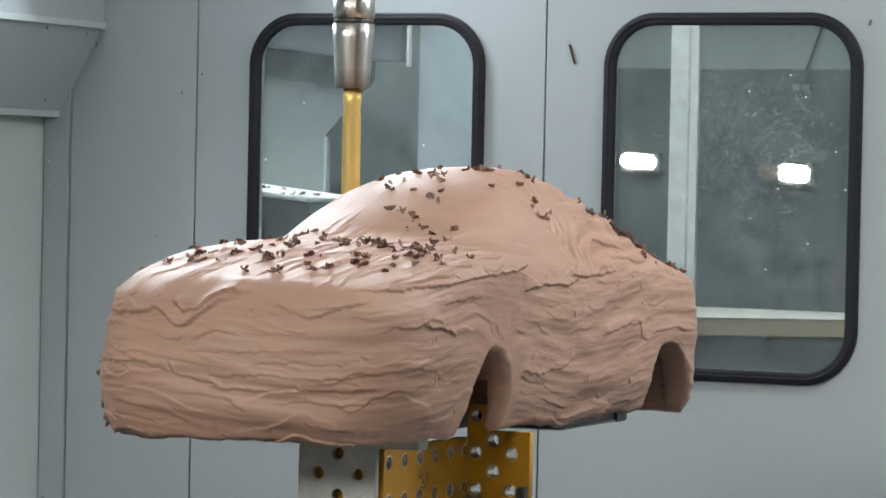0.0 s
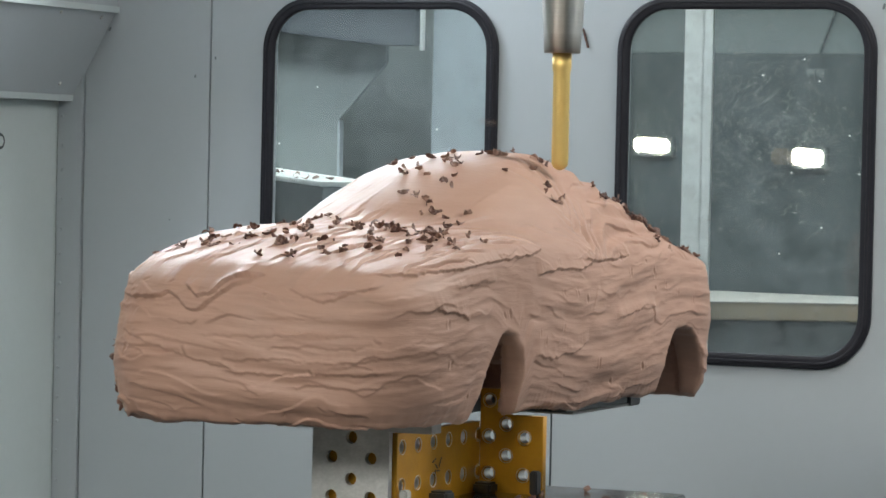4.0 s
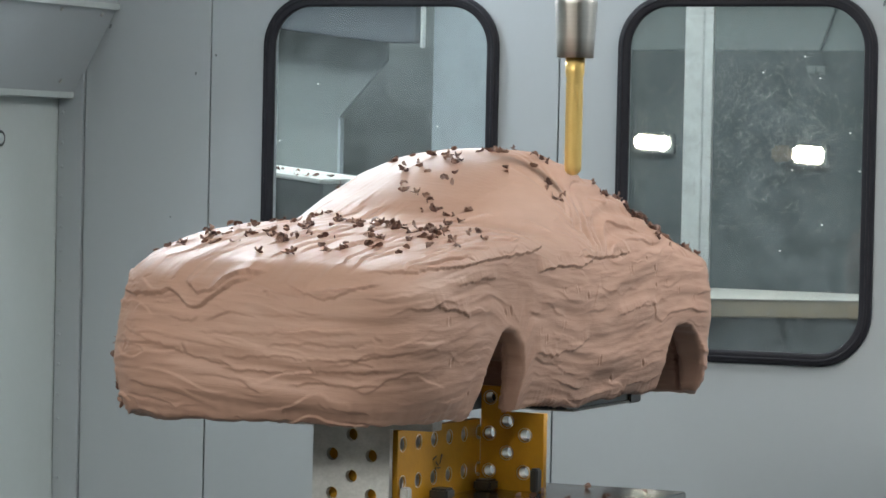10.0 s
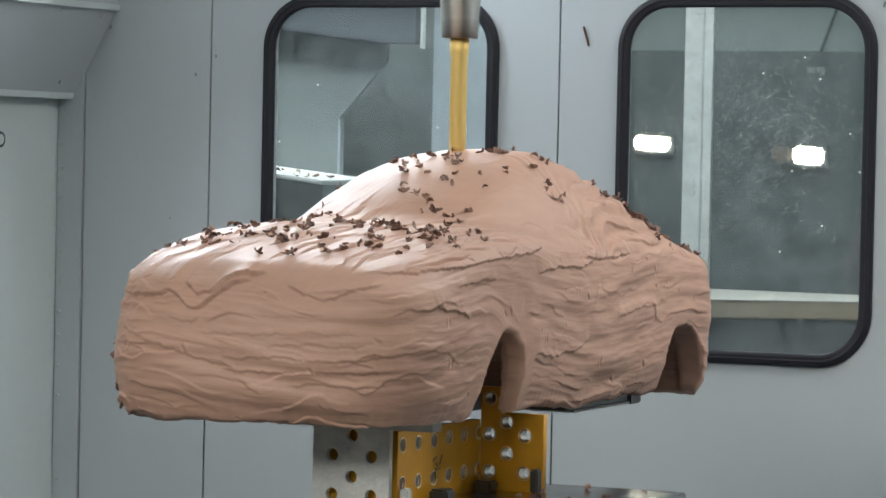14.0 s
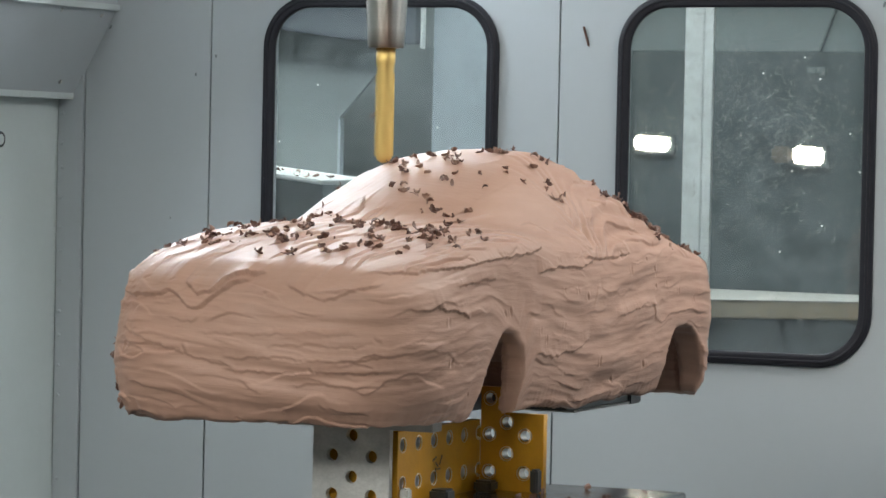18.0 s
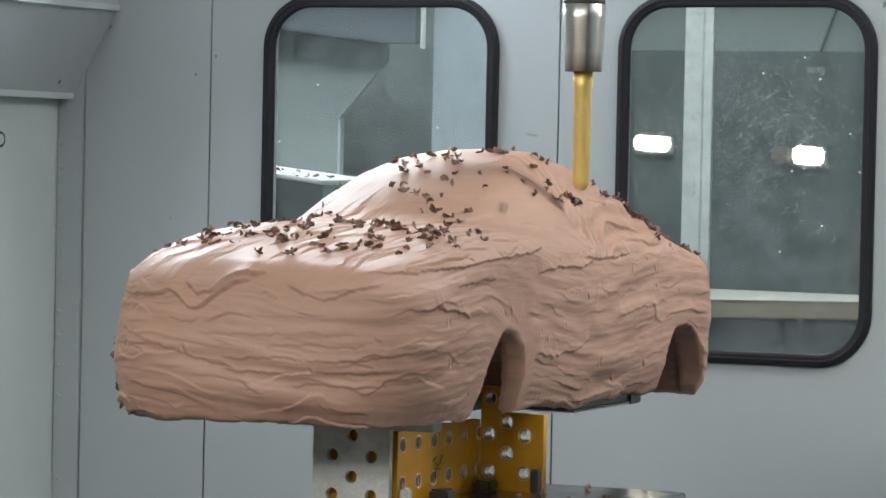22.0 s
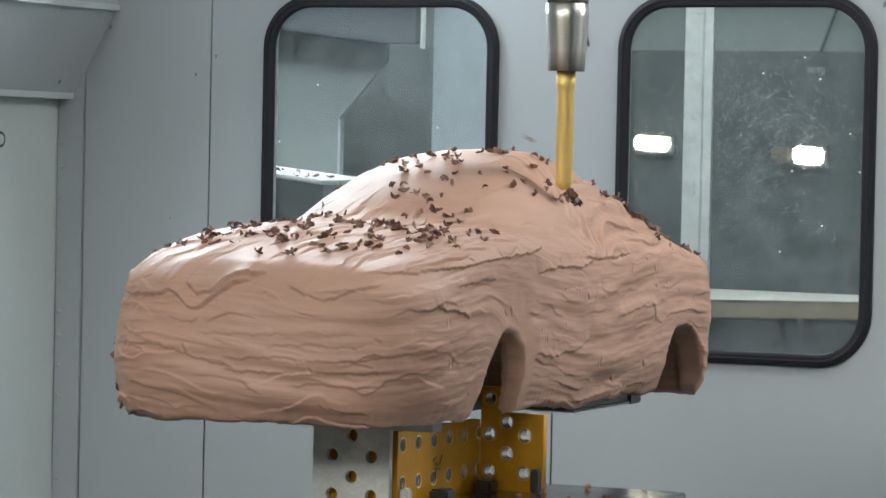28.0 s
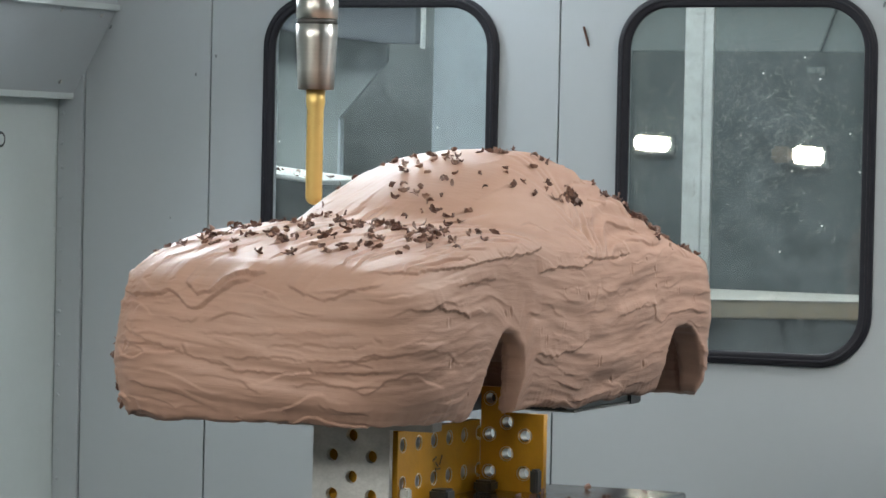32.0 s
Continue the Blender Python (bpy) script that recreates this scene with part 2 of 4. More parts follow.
def back_wall():
    wall = empty("wall_back", "grey painted sheet-metal wall panels with two framed windows", "wall", kind="structure")
    edges = (-1.503, -1.215, -.465, .285, 1.035, 1.785, RIGHT_X)
    for a, b in zip(edges, edges[1:]):
        loops = [[(a + .0027, 0), (b - .0027, 0), (b - .0027, TOP_Z), (a + .0027, TOP_Z)]]
        for x0, x1, z0, z1 in WINDOWS:
            if a < x0 < b:
                loops.append(round_rect(x0 + .012, x1 - .012, z0 + .012, z1 - .012, .078)[::-1])
        part("panel", upright(sheet(loops, .04, .001), WALL_Y + .02), PAINT, wall)
    part("backing_sheet", box(LEFT_X - .05, -1.25, WALL_Y + .043, WALL_Y + .05, 0, TOP_Z), PAINT, wall)
    part("seam_backing", box(-1.235, -1.195, WALL_Y + .042, WALL_Y + .05, 0, TOP_Z), SEAM, wall)
    for s in (-.465, .285, 1.035, 1.785):
        part("seam_backing", box(s - .02, s + .02, WALL_Y + .042, WALL_Y + .05, 0, TOP_Z), SEAM, wall)
    strip = part("corner_strip", box(LEFT_X + .002, -1.5045, WALL_Y - .006, WALL_Y + .03, 0, TOP_Z, .001), PAINT, wall)
    for i in range(26):
        rivet = lathe([(.004, 0), (.0036, .0012), (.002, .002)], 10)
        rivet.transform(Matrix.Translation((LEFT_X + .012, WALL_Y - .006, .62 + i * .057 + .004 * (i % 3))) @ Matrix.Rotation(radians(90), 4, "X"))
        part("rivet", rivet, PAINT, strip, smooth=True)
    return wall


def wall_window(i, x0, x1, z0, z1, glass):
    win = empty("window_%d" % i, "rounded machine window in a black rubber seal, dusty glass", "window", kind="structure")
    ring = sheet([round_rect(x0 + .007, x1 - .007, z0 + .007, z1 - .007, .098, 14), round_rect(x0 + .021, x1 - .021, z0 + .021, z1 - .021, .084, 14)[::-1]], .015, .005)
    part("rubber_seal", upright(ring, WALL_Y - .0035), RUBBER, win, smooth=True)
    lip = sheet([round_rect(x0 + .0105, x1 - .0105, z0 + .0105, z1 - .0105, .0945, 14), round_rect(x0 + .0135, x1 - .0135, z0 + .0135, z1 - .0135, .0915, 14)[::-1]], .005, .0015)
    part("seal_lip", upright(lip, WALL_Y - .0105), RUBBER, win, smooth=True)
    pane = part("pane", upright(sheet([round_rect(x0 + .0137, x1 - .0137, z0 + .0137, z1 - .0137, .076, 12)], .006), WALL_Y + .012), glass, win)
    pane.visible_shadow = False
    return win


def enclosure():
    back_wall()
    for i, (w, g) in enumerate(zip(WINDOWS, (GLASS_A, GLASS_B))):
        wall_window(i + 1, *w, g)
    side = empty("wall_left", "light grey painted sheet-metal side wall", "wall", kind="structure")
    part("panel", box(LEFT_X - .05, LEFT_X, .9, WALL_Y + .04, 0, TOP_Z, .001), PAINT_LIGHT, side)
    part("panel", box(LEFT_X - .05, LEFT_X, FRONT_Y, .897, 0, TOP_Z, .001), PAINT_LIGHT, side)
    right = empty("wall_right", "grey painted sheet-metal side wall", "wall", kind="structure")
    part("panel", box(RIGHT_X, RIGHT_X + .05, FRONT_Y, WALL_Y + .04, 0, TOP_Z), PAINT, right)
    tagged(part("ceiling", box(LEFT_X - .05, RIGHT_X + .05, FRONT_Y, WALL_Y + .04, TOP_Z, TOP_Z + .05), PAINT_LIGHT),
           "grey sheet-metal roof of the machine enclosure", "ceiling", kind="structure")
    for x, y, sx, sy in ((1.05, 1.2, .3, 1.6),):
        lamp = empty("ceiling_lamp", "long white work lamp under the enclosure roof", "lamp", "machine lamps")
        part("housing", box(x - sx / 2 - .03, x + sx / 2 + .03, y - sy / 2 - .03, y + sy / 2 + .03, 2.93, 3.0, .006), WHITE, lamp)
        part("diffuser", box(x - sx / 2, x + sx / 2, y - sy / 2, y + sy / 2, 2.915, 2.929, .003), LAMP_COOL, lamp)


def wall_lamp():
    lamp = empty("wall_work_lamp", "cool white work lamp on the side wall", "lamp", "machine lamps")
    place = look((-1.49, 1.05, 2.154), (-.1, .4, 1.35))
    for name, bm, m in (("housing", box(-.43, .43, -.13, .13, .008, .06, .006), WHITE), ("diffuser", box(-.40, .40, -.11, .11, -.004, .007), LAMP_COOL)):
        bm.transform(place)
        part(name, bm, m, lamp)
    part("bracket", box(LEFT_X, -1.45, 1.03, 1.09, 2.18, 2.24, .004), STEEL_DARK, lamp)
    lamp = empty("wall_work_lamp", "long white work lamp high on the back wall", "lamp", "machine lamps")
    place = look((-1.0875, 1.962, 2.166), (-.12, .4, 1.35))
    for name, bm, m in (("housing", box(-.48, .48, -.13, .13, .008, .06, .006), WHITE), ("diffuser", box(-.45, .45, -.11, .11, -.004, .007), LAMP_COOL)):
        bm.transform(place)
        part(name, bm, m, lamp)
    for x in (-1.25, -.95):
        part("bracket", box(x, x + .04, 1.99, WALL_Y - .001, 2.19, 2.23, .004), STEEL_DARK, lamp)


def hood():
    """The sloping duct along the side wall."""
    h = empty("duct_hood", "grey sheet-metal duct with a sloping underside on the side wall", "duct")
    y0, y1 = .3, WALL_Y - .001
    sec = [(LEFT_X + .001, 1.5785), (-1.5265, 1.5785), (-1.4295, 1.751), (-1.4295, 2.3), (LEFT_X + .001, 2.3)]
    part("body", prism(sec, y0, y1, "y"), PAINT, h)
    part("flange", prism([(LEFT_X + .001, 1.565), (-1.5270, 1.565), (-1.5250, 1.578), (LEFT_X + .001, 1.578)], y0, y1, "y", .001), PAINT_LIGHT, h)
    part("flange", prism([(-1.4285, 1.744), (-1.424, 1.744), (-1.424, 1.757), (-1.4285, 1.757)], y0, y1, "y", .0008), PAINT_LIGHT, h)
    for y, u in ((2.12, .12), (2.15, .90), (1.99, .92)):
        b = lathe([(.0045, 0), (.004, .002), (.002, .003)], 12)
        x, z = -1.5265 + .097 * u, 1.5785 + .1725 * u
        b.transform(Matrix.Translation((x + .0005, y, z - .0005)) @ Matrix.Rotation(radians(118), 4, "Y"))
        part("screw", b, STEEL, h, smooth=True)


enclosure()
wall_lamp()
hood()


# ---- machine bed, riser and fixture ----
def machine_bed():
    bed = empty("machine_table", "dark shiny steel machine table with chips on it", "machine table")
    part("bed", box(-1.1, 1.6, -.7, 1.6, .001, .72, .01), STEEL_DARK, bed)
    part("riser_block", box(.015, .370, .02, .55, .72, .994, .004), STEEL_DARK, bed)
    part("riser_plate", box(.015, .392, .02, .572, .9942, 1.014, .002), STEEL_SHINY, bed)


def perforated(w, h, thick, holes):
    loops = [[(0, 0), (w, 0), (w, h), (0, h)]] + [circle(u, v, .0085)[::-1] for u, v in holes]
    return sheet(loops, thick, .0006)


def bushing(x, y, z, way, thick, parent):
    """A bright steel ring in a hole."""
    deep = -thick / 2 - .010
    bm = lathe([(.0074, deep), (.0100, deep), (.0100, thick / 2 + .0004), (.0094, thick / 2 + .0008), (.0080, thick / 2 - .0015), (.0074, thick / 2 - .003), (.0074, deep)], 24, False)
    bm.transform(Matrix.Translation((x, y, z)) @ Matrix.Rotation(radians(90), 4, "X" if way == "y" else "Y"))
    part("bushing", bm, CHROME, parent, smooth=False)


def fixture():
    fx = empty("fixture_block", "perforated silver and amber-coloured clamping plates under the clay car", "fixture")
    base, top = 1.0145, 1.1115
    hgt, w, left = top - base, .1070, .0330
    holes = [(x - left, z - base) for x, z in ((.0875, 1.1024), (.0601, 1.0765), (.1151, 1.0765), (.0875, 1.0495), (.0601, 1.0265), (.1151, 1.0265))]
    bm = upright(perforated(w, hgt, .010, holes), 0)
    bm.transform(Matrix.Translation((left, .165, base)))
    part("front_plate", bm, STEEL, fx, "silver perforated plate")
    part("inner_plate", box(.036, .128, .175, .183, base, top, .001), AMBER, fx, "amber lacquered plate")
    side = [(.193 + .0486 * i - .1785, z - base) for i in range(6) for z in (1.0905, 1.0412)]
    bm = perforated(.262, 1.108 - base, .012, side)
    bm.transform(Matrix.Translation((.1380, .1785, base)) @ Matrix.Rotation(radians(90), 4, "Z") @ Matrix.Rotation(radians(90), 4, "X"))
    plate = part("side_plate", bm, AMBER, fx, "amber lacquered perforated plate")
    for u, v in side:
        bushing(.1380, .1785 + u, base + v, "x", .012, plate)
    back = [(x - .1445, z - base) for x, z in ((.1569, 1.0891), (.2086, 1.0888), (.1819, 1.1060), (.1822, 1.0639), (.1572, 1.0390), (.2075, 1.0387), (.1574, 1.1372))]
    tall, low = 1.152 - base, 1.118 - base
    bm = upright(sheet([[(0, 0), (.0905, 0), (.0905, low), (.034, low), (.034, tall), (0, tall)]] + [circle(u, v, .0082)[::-1] for u, v in back], .012, .0006), 0)
    bm.transform(Matrix.Translation((.1445, .448, base)))
    plate = part("back_plate", bm, AMBER, fx, "amber lacquered perforated plate")
    for u, v in back:
        bushing(.1445 + u, .448, base + v, "y", .012, plate)
    for k, (y, z, ln, lean) in enumerate(((.292, 1.066, .012, 20), (.300, 1.058, .010, -35), (.312, 1.063, .014, 60), (.306, 1.052, .009, 0), (.296, 1.049, .010, 80))):
        bm = box(-.0003, .0003, -ln / 2, ln / 2, -.0009, .0009)
        bm.transform(Matrix.Translation((.1443, y, z)) @ Matrix.Rotation(radians(lean), 4, "X"))
        part("pen_mark", bm, GROOVE, fx, "dark pen mark")
    part("end_rail", box(.2235, .2345, .425, .4415, base, base + .032, .002), STEEL_DARK, fx)
    part("corner_block", box(.146, .157, .180, .196, base, base + .022, .002), STEEL, fx)
    for y in (.262, .405):
        part("clamp", box(.150, .176, y, y + .028, base, base + .015, .003), STEEL_DARK, fx)


machine_bed()
fixture()


# ---- clay car ----
CAR_Z = 1.13
def curve(y, pts):
    """Smooth curve through control points (monotone cubic)."""
    xs, zs = np.array([p[0] for p in pts]), np.array([p[1] for p in pts])
    h = np.diff(xs)
    d = np.diff(zs) / h
    m = np.concatenate([[d[0]], np.where(d[1:] * d[:-1] > 0, 2 * d[1:] * d[:-1] / (d[1:] + d[:-1] + 1e-12), 0), [d[-1]]])
    y = np.clip(y, xs[0], xs[-1])
    i = np.clip(np.searchsorted(xs, y) - 1, 0, len(h) - 1)
    t = (y - xs[i]) / h[i]
    return ((2 * t**3 - 3 * t**2 + 1) * zs[i] + (t**3 - 2 * t**2 + t) * h[i] * m[i]
            + (3 * t**2 - 2 * t**3) * zs[i + 1] + (t**3 - t**2) * h[i] * m[i + 1])


def blend(a, b, r):
    """Rounded maximum of two distances."""
    k = np.clip(r - np.abs(a - b), 0, None) / r
    return np.maximum(a, b) + k * k * r * 0.25


HOOD = [(-.02, .158), (.03, .184), (.1, .204), (.2, .224), (.3, .240), (.4, .246), (.5, .243), (.8, .236), (.95, .230), (1.1, .214), (1.2, .19)]
CABIN = [(.28, .17), (.34, .222), (.38, .245), (.45, .275), (.53, .305), (.60, .326), (.66, .338), (.72, .343), (.78, .337), (.85, .314), (.95, .268), (1.05, .22), (1.15, .17)]
BELT = [(0, .19), (.1, .208), (.2, .226), (.34, .246), (.42, .244), (.55, .232), (.75, .228), (.95, .226), (1.1, .216), (1.2, .19)]
FLANK = [(-.03, .94), (0, .965), (.05, .998), (.09, 1.0), (.14, .985), (.19, .965), (.24, .94), (.4, .9)]
NOSE = [(-.03, .03), (0, .018), (.04, .003), (.08, 0), (.12, .006), (.16, .02), (.2, .06), (.4, .2)]
WHEELS = ((.288, .006, .096), (.985, -.002, .088))


def car_distance(x, y, z):
    """Rough signed distance to the clay car, in its own space: x across, y from nose to tail, z from its underside."""
    ax = np.abs(x)
    d_hood = (z - (curve(y, HOOD) - .35 * ax * ax)) * .96
    yy = y - 1.0 * ax * ax * np.clip((.72 - y) / .25, 0, 1)
    off = x - .012
    rough_end = np.clip((y - .70) / .06, 0, 1) * np.clip((x - .05) / .05, 0, 1)
    d_cabin = (z - (curve(yy, CABIN) - (.76 * off * off + 18 * off**4) * (1 - .6 * rough_end))) * .88
    d_glass = (z - .228 - (.206 - ax) * 1.36) / 1.69
    d_upper = blend(d_cabin, d_glass, .045)
    d_top = -blend(-d_hood, -d_upper, .014)
    d_fender = (z - curve(y, BELT) - (.212 - ax) * 1.15) / 1.52
    half = .241 * curve(z, FLANK) * (1 - .03 * np.clip((.40 - y) / .40, 0, 1))
    front = np.clip((.22 + curve(z, NOSE) - y) / .22, 0, 2)
    rear = np.clip((y - 1.028) / (.19 - .35 * np.abs(z - .1)), 0, 2)
    plan = ((ax / half)**3.2 + front**3.2 + rear**3.2)**(1 / 3.2)
    d = blend(blend(-blend(-d_fender, -d_upper, .02), d_side_limit(plan), .028), d_top, .022)
    d = blend(d, -z - .008 - .014 * np.clip((y - 1.0) / .1, 0, 1), .012)
    hollow = np.maximum(np.maximum(ax - .182, np.abs(y - .40) - .20), z - .045)
    d = blend(d, -hollow, .01)
    for wy, wz, wr in WHEELS:
        arch = np.hypot((y - wy - .32 * np.clip(z, 0, .1)) * 1.5 if wy < .5 else y - wy, z - wz) - wr - .0016 * np.sin(z * 95 + y * 60) - .0008 * np.sin(z * 210 - y * 170 + ax * 30)
        d = blend(d, -np.maximum(arch, .045 - ax), .012)
        inner = np.hypot((y - wy - .07) / 1.8, z - wz) - wr - .012 if wy < .5 else arch - .018
        d = blend(d, -np.maximum(np.maximum(inner, ax - (.204 if wy < .5 else .190)), .045 - ax), .012)
    return d


def d_side_limit(plan):
    return (plan - 1) * .215


def net(field, origin, step):
    """A quad mesh of the zero level of a field of distances (surface nets)."""
    inside = field < 0
    nx, ny, nz = field.shape
    cells = np.zeros((nx - 1, ny - 1, nz - 1), np.int8)
    corner = [(i, j, k) for i in (0, 1) for j in (0, 1) for k in (0, 1)]
    for i, j, k in corner:
        cells += inside[i:nx - 1 + i, j:ny - 1 + j, k:nz - 1 + k]
    active = (cells > 0) & (cells < 8)
    idx = np.argwhere(active)
    number = np.full(active.shape, -1, np.int32)
    number[active] = np.arange(len(idx))
    total, count = np.zeros((len(idx), 3)), np.zeros(len(idx))
    for a in corner:
        for ax in range(3):
            if a[ax]:
                continue
            b = list(a)
            b[ax] = 1
            fa = field[tuple((idx + a).T)]
            fb = field[tuple((idx + b).T)]
            cross = (fa < 0) != (fb < 0)
            t = np.where(cross, fa / np.where(cross, fa - fb, 1), 0)
            p = np.repeat(np.array(a, float)[None], len(idx), 0)
            p[:, ax] = t
            total += p * cross[:, None]
            count += cross
    verts = (idx + total / count[:, None]) * step + origin
    quads = []
    for ax in range(3):
        u, v = (ax + 1) % 3, (ax + 2) % 3
        lo = [slice(None)] * 3
        hi = [slice(None)] * 3
        lo[ax], hi[ax] = slice(0, -1), slice(1, None)
        a, b = inside[tuple(lo)], inside[tuple(hi)]
        at = np.argwhere(a != b)
        at = at[(at[:, u] > 0) & (at[:, v] > 0) & (at[:, u] < field.shape[u] - 1) & (at[:, v] < field.shape[v] - 1)]
        flip = a[tuple(at.T)]
        eu, ev = np.eye(3, dtype=int)[u], np.eye(3, dtype=int)[v]
        q = np.stack([number[tuple((at - o).T)] for o in (eu + ev, ev, 0 * eu, eu)], 1)
        q[~flip] = q[~flip][:, ::-1]
        quads.append(q)
    return verts, np.concatenate(quads)


def vertex_normals(v, q):
    n = np.cross(v[q[:, 2]] - v[q[:, 0]], v[q[:, 3]] - v[q[:, 1]])
    out = np.zeros_like(v)
    for i in range(4):
        for k in range(3):
            out[:, k] += np.bincount(q[:, i], n[:, k], len(v))
    return out / (np.linalg.norm(out, axis=1)[:, None] + 1e-12)


def mesh_of(name, v, q, mat):
    me = bpy.data.meshes.new(name)
    me.vertices.add(len(v))
    me.vertices.foreach_set("co", v.astype(np.float32).ravel())
    me.loops.add(q.size)
    me.loops.foreach_set("vertex_index", q.astype(np.int32).ravel())
    me.polygons.add(len(q))
    me.polygons.foreach_set("loop_start", np.arange(0, q.size, 4, dtype=np.int32))
    me.polygons.foreach_set("use_smooth", np.ones(len(q), bool))
    me.update(calc_edges=True)
    me.materials.append(mat)
    return me


def stroke(v, lift, p, nn, way, size, rng, wavy=.25):
    """A crack at p: a narrow wandering furrow with a raised lip beside it."""
    way = way - nn * way.dot(nn)
    way = way / np.linalg.norm(way)
    across = np.cross(nn, way)
    if across[2] > 0:
        across = -across
    length, width, height = size
    lo, hi = np.searchsorted(v[:, 1], (p[1] - length * 1.25, p[1] + length * 1.25))
    rel = v[lo:hi] - p
    near = np.flatnonzero(np.abs(rel).max(1) < length * 1.25) + lo
    rel = rel[near - lo]
    a, b, h = rel @ way, rel @ across, rel @ nn
    b = b + rng.normal(0, .09) * a * a / length
    b = b + wavy * width * (np.sin(a / length * rng.uniform(1.5, 4) + rng.uniform(0, 6)) + .4 * np.sin(a * rng.uniform(60, 160) + rng.uniform(0, 6)))
    b = b + .0018 * np.sin(a * 110 + p[0] * 900)
    taper = np.clip(1 - np.abs(a / length)**2.5, 0, 1) * (np.abs(h) < .022)
    lift[near] += height * taper * (-np.exp(-(b / .0021)**2) + .5 * np.exp(-((b + .0045) / .0025)**2))


def grain(x, y, seed):
    """Smooth noise from -1 to 1 on a unit lattice."""
    x, y = np.broadcast_arrays(x, y)
    i, j = np.floor(x).astype(np.int64), np.floor(y).astype(np.int64)
    u, w = x - i, y - j
    u, w = u * u * (3 - 2 * u), w * w * (3 - 2 * w)

    def value(a, c):
        h = (a * 374761393 + c * 668265263 + seed * 1274126177) & 0xFFFFFFFF
        h = ((h ^ (h >> 13)) * 1103515245) & 0xFFFFFFFF
        return ((h ^ (h >> 16)) & 0xFFFF) / 32767.5 - 1
    low = value(i, j) * (1 - u) + value(i + 1, j) * u
    high = value(i, j + 1) * (1 - u) + value(i + 1, j + 1) * u
    return low * (1 - w) + high * w


def lips(along, across, wide, seed, share):
    """Overlapping smears: bands that swell slowly and end in a torn edge, here and there along their length."""
    phase = across / wide + .85 * grain(along / .13, across / .06, seed) + .35 * grain(along / .04, across / .03, seed + 1) + .05 * grain(along / .014, across / .02, seed + 3)
    k = np.floor(phase)
    f = phase - k
    gate = np.clip((grain(along / .075 + 3.7 * k, k * 7.31 + .5, seed + 2) - share) / .6, 0, 1)
    return gate * f**1.6 * np.clip((1 - f) * wide / .0019, 0, 1)


def drape(along, z, mask, line, height, fade, rough=.0016):
    """A sheet of clay laid over the one below: thickest along its torn lower edge, a line of (along, z) points."""
    at, edge = np.array([p[0] for p in line]), np.array([p[1] for p in line])
    d = z - np.interp(along, at, edge) + rough * 1.4 * grain(along / .011, along * 0 + height * 1000, 71) + rough * .6 * grain(along / .004, along * 0, 72)
    ends = np.clip((along - at[0]) / .014, 0, 1) * np.clip((at[-1] - along) / .014, 0, 1)
    return height * mask * ends * np.where(d > 0, np.clip(d / .0016, 0, 1) * np.exp(-d / fade), 0)


# torn edges of clay sheets: on the nose as (x, z), on the flank as (y, z), each with its height and reach
NOSE_SHEETS = (
    (((-.20, .150), (-.165, .144), (-.134, .147), (-.103, .153), (-.09, .146), (-.072, .134), (-.055, .133), (-.036, .150), (-.02, .163), (.004, .172)), .0075, .020),
    (((-.085, .165), (-.06, .148), (-.04, .152), (-.025, .168), (-.005, .178), (.02, .180)), .0085, .012),
    (((.055, .168), (.085, .154), (.11, .150), (.13, .153), (.15, .162), (.175, .172)), .0042, .014),
    (((-.105, .123), (-.08, .117), (-.066, .118), (-.052, .125)), .0022, .008),
    (((-.02, .072), (.05, .076), (.12, .074), (.19, .079)), .0030, .010),
)
NOSE_FOLDS = (
    (((-.02, .058), (.06, .056), (.13, .060), (.195, .061)), .0034, .011),
    (((.07, .041), (.12, .046), (.16, .042), (.195, .046)), .0022, .010),
    (((-.185, .104), (-.12, .088), (-.06, .072), (-.0, .060)), .0030, .012),
    (((-.19, .086), (-.15, .081), (-.12, .072)), .0024, .010),
    (((.04, .090), (.1, .094), (.17, .092)), .0018, .010),
    (((-.06, .104), (.03, .103), (.1, .108), (.16, .106)), .0014, .012),
)
FLANK_SHEETS = (
    (((.115, .146), (.135, .134), (.16, .136), (.195, .124)), .0040, .012),
    (((.06, .182), (.13, .187), (.2, .191), (.3, .198), (.38, .203), (.46, .212)), .0045, .013),
    (((.17, .166), (.22, .169), (.29, .174)), .0024, .010),
    (((.60, .196), (.66, .191), (.72, .194), (.78, .198)), .0042, .014),
    (((.42, .178), (.5, .184), (.58, .182), (.64, .190)), .0045, .014),
    (((.40, .074), (.46, .064), (.54, .070), (.60, .082)), .0028, .012),
    (((.70, .110), (.78, .120), (.86, .122)), .0024, .010),
)


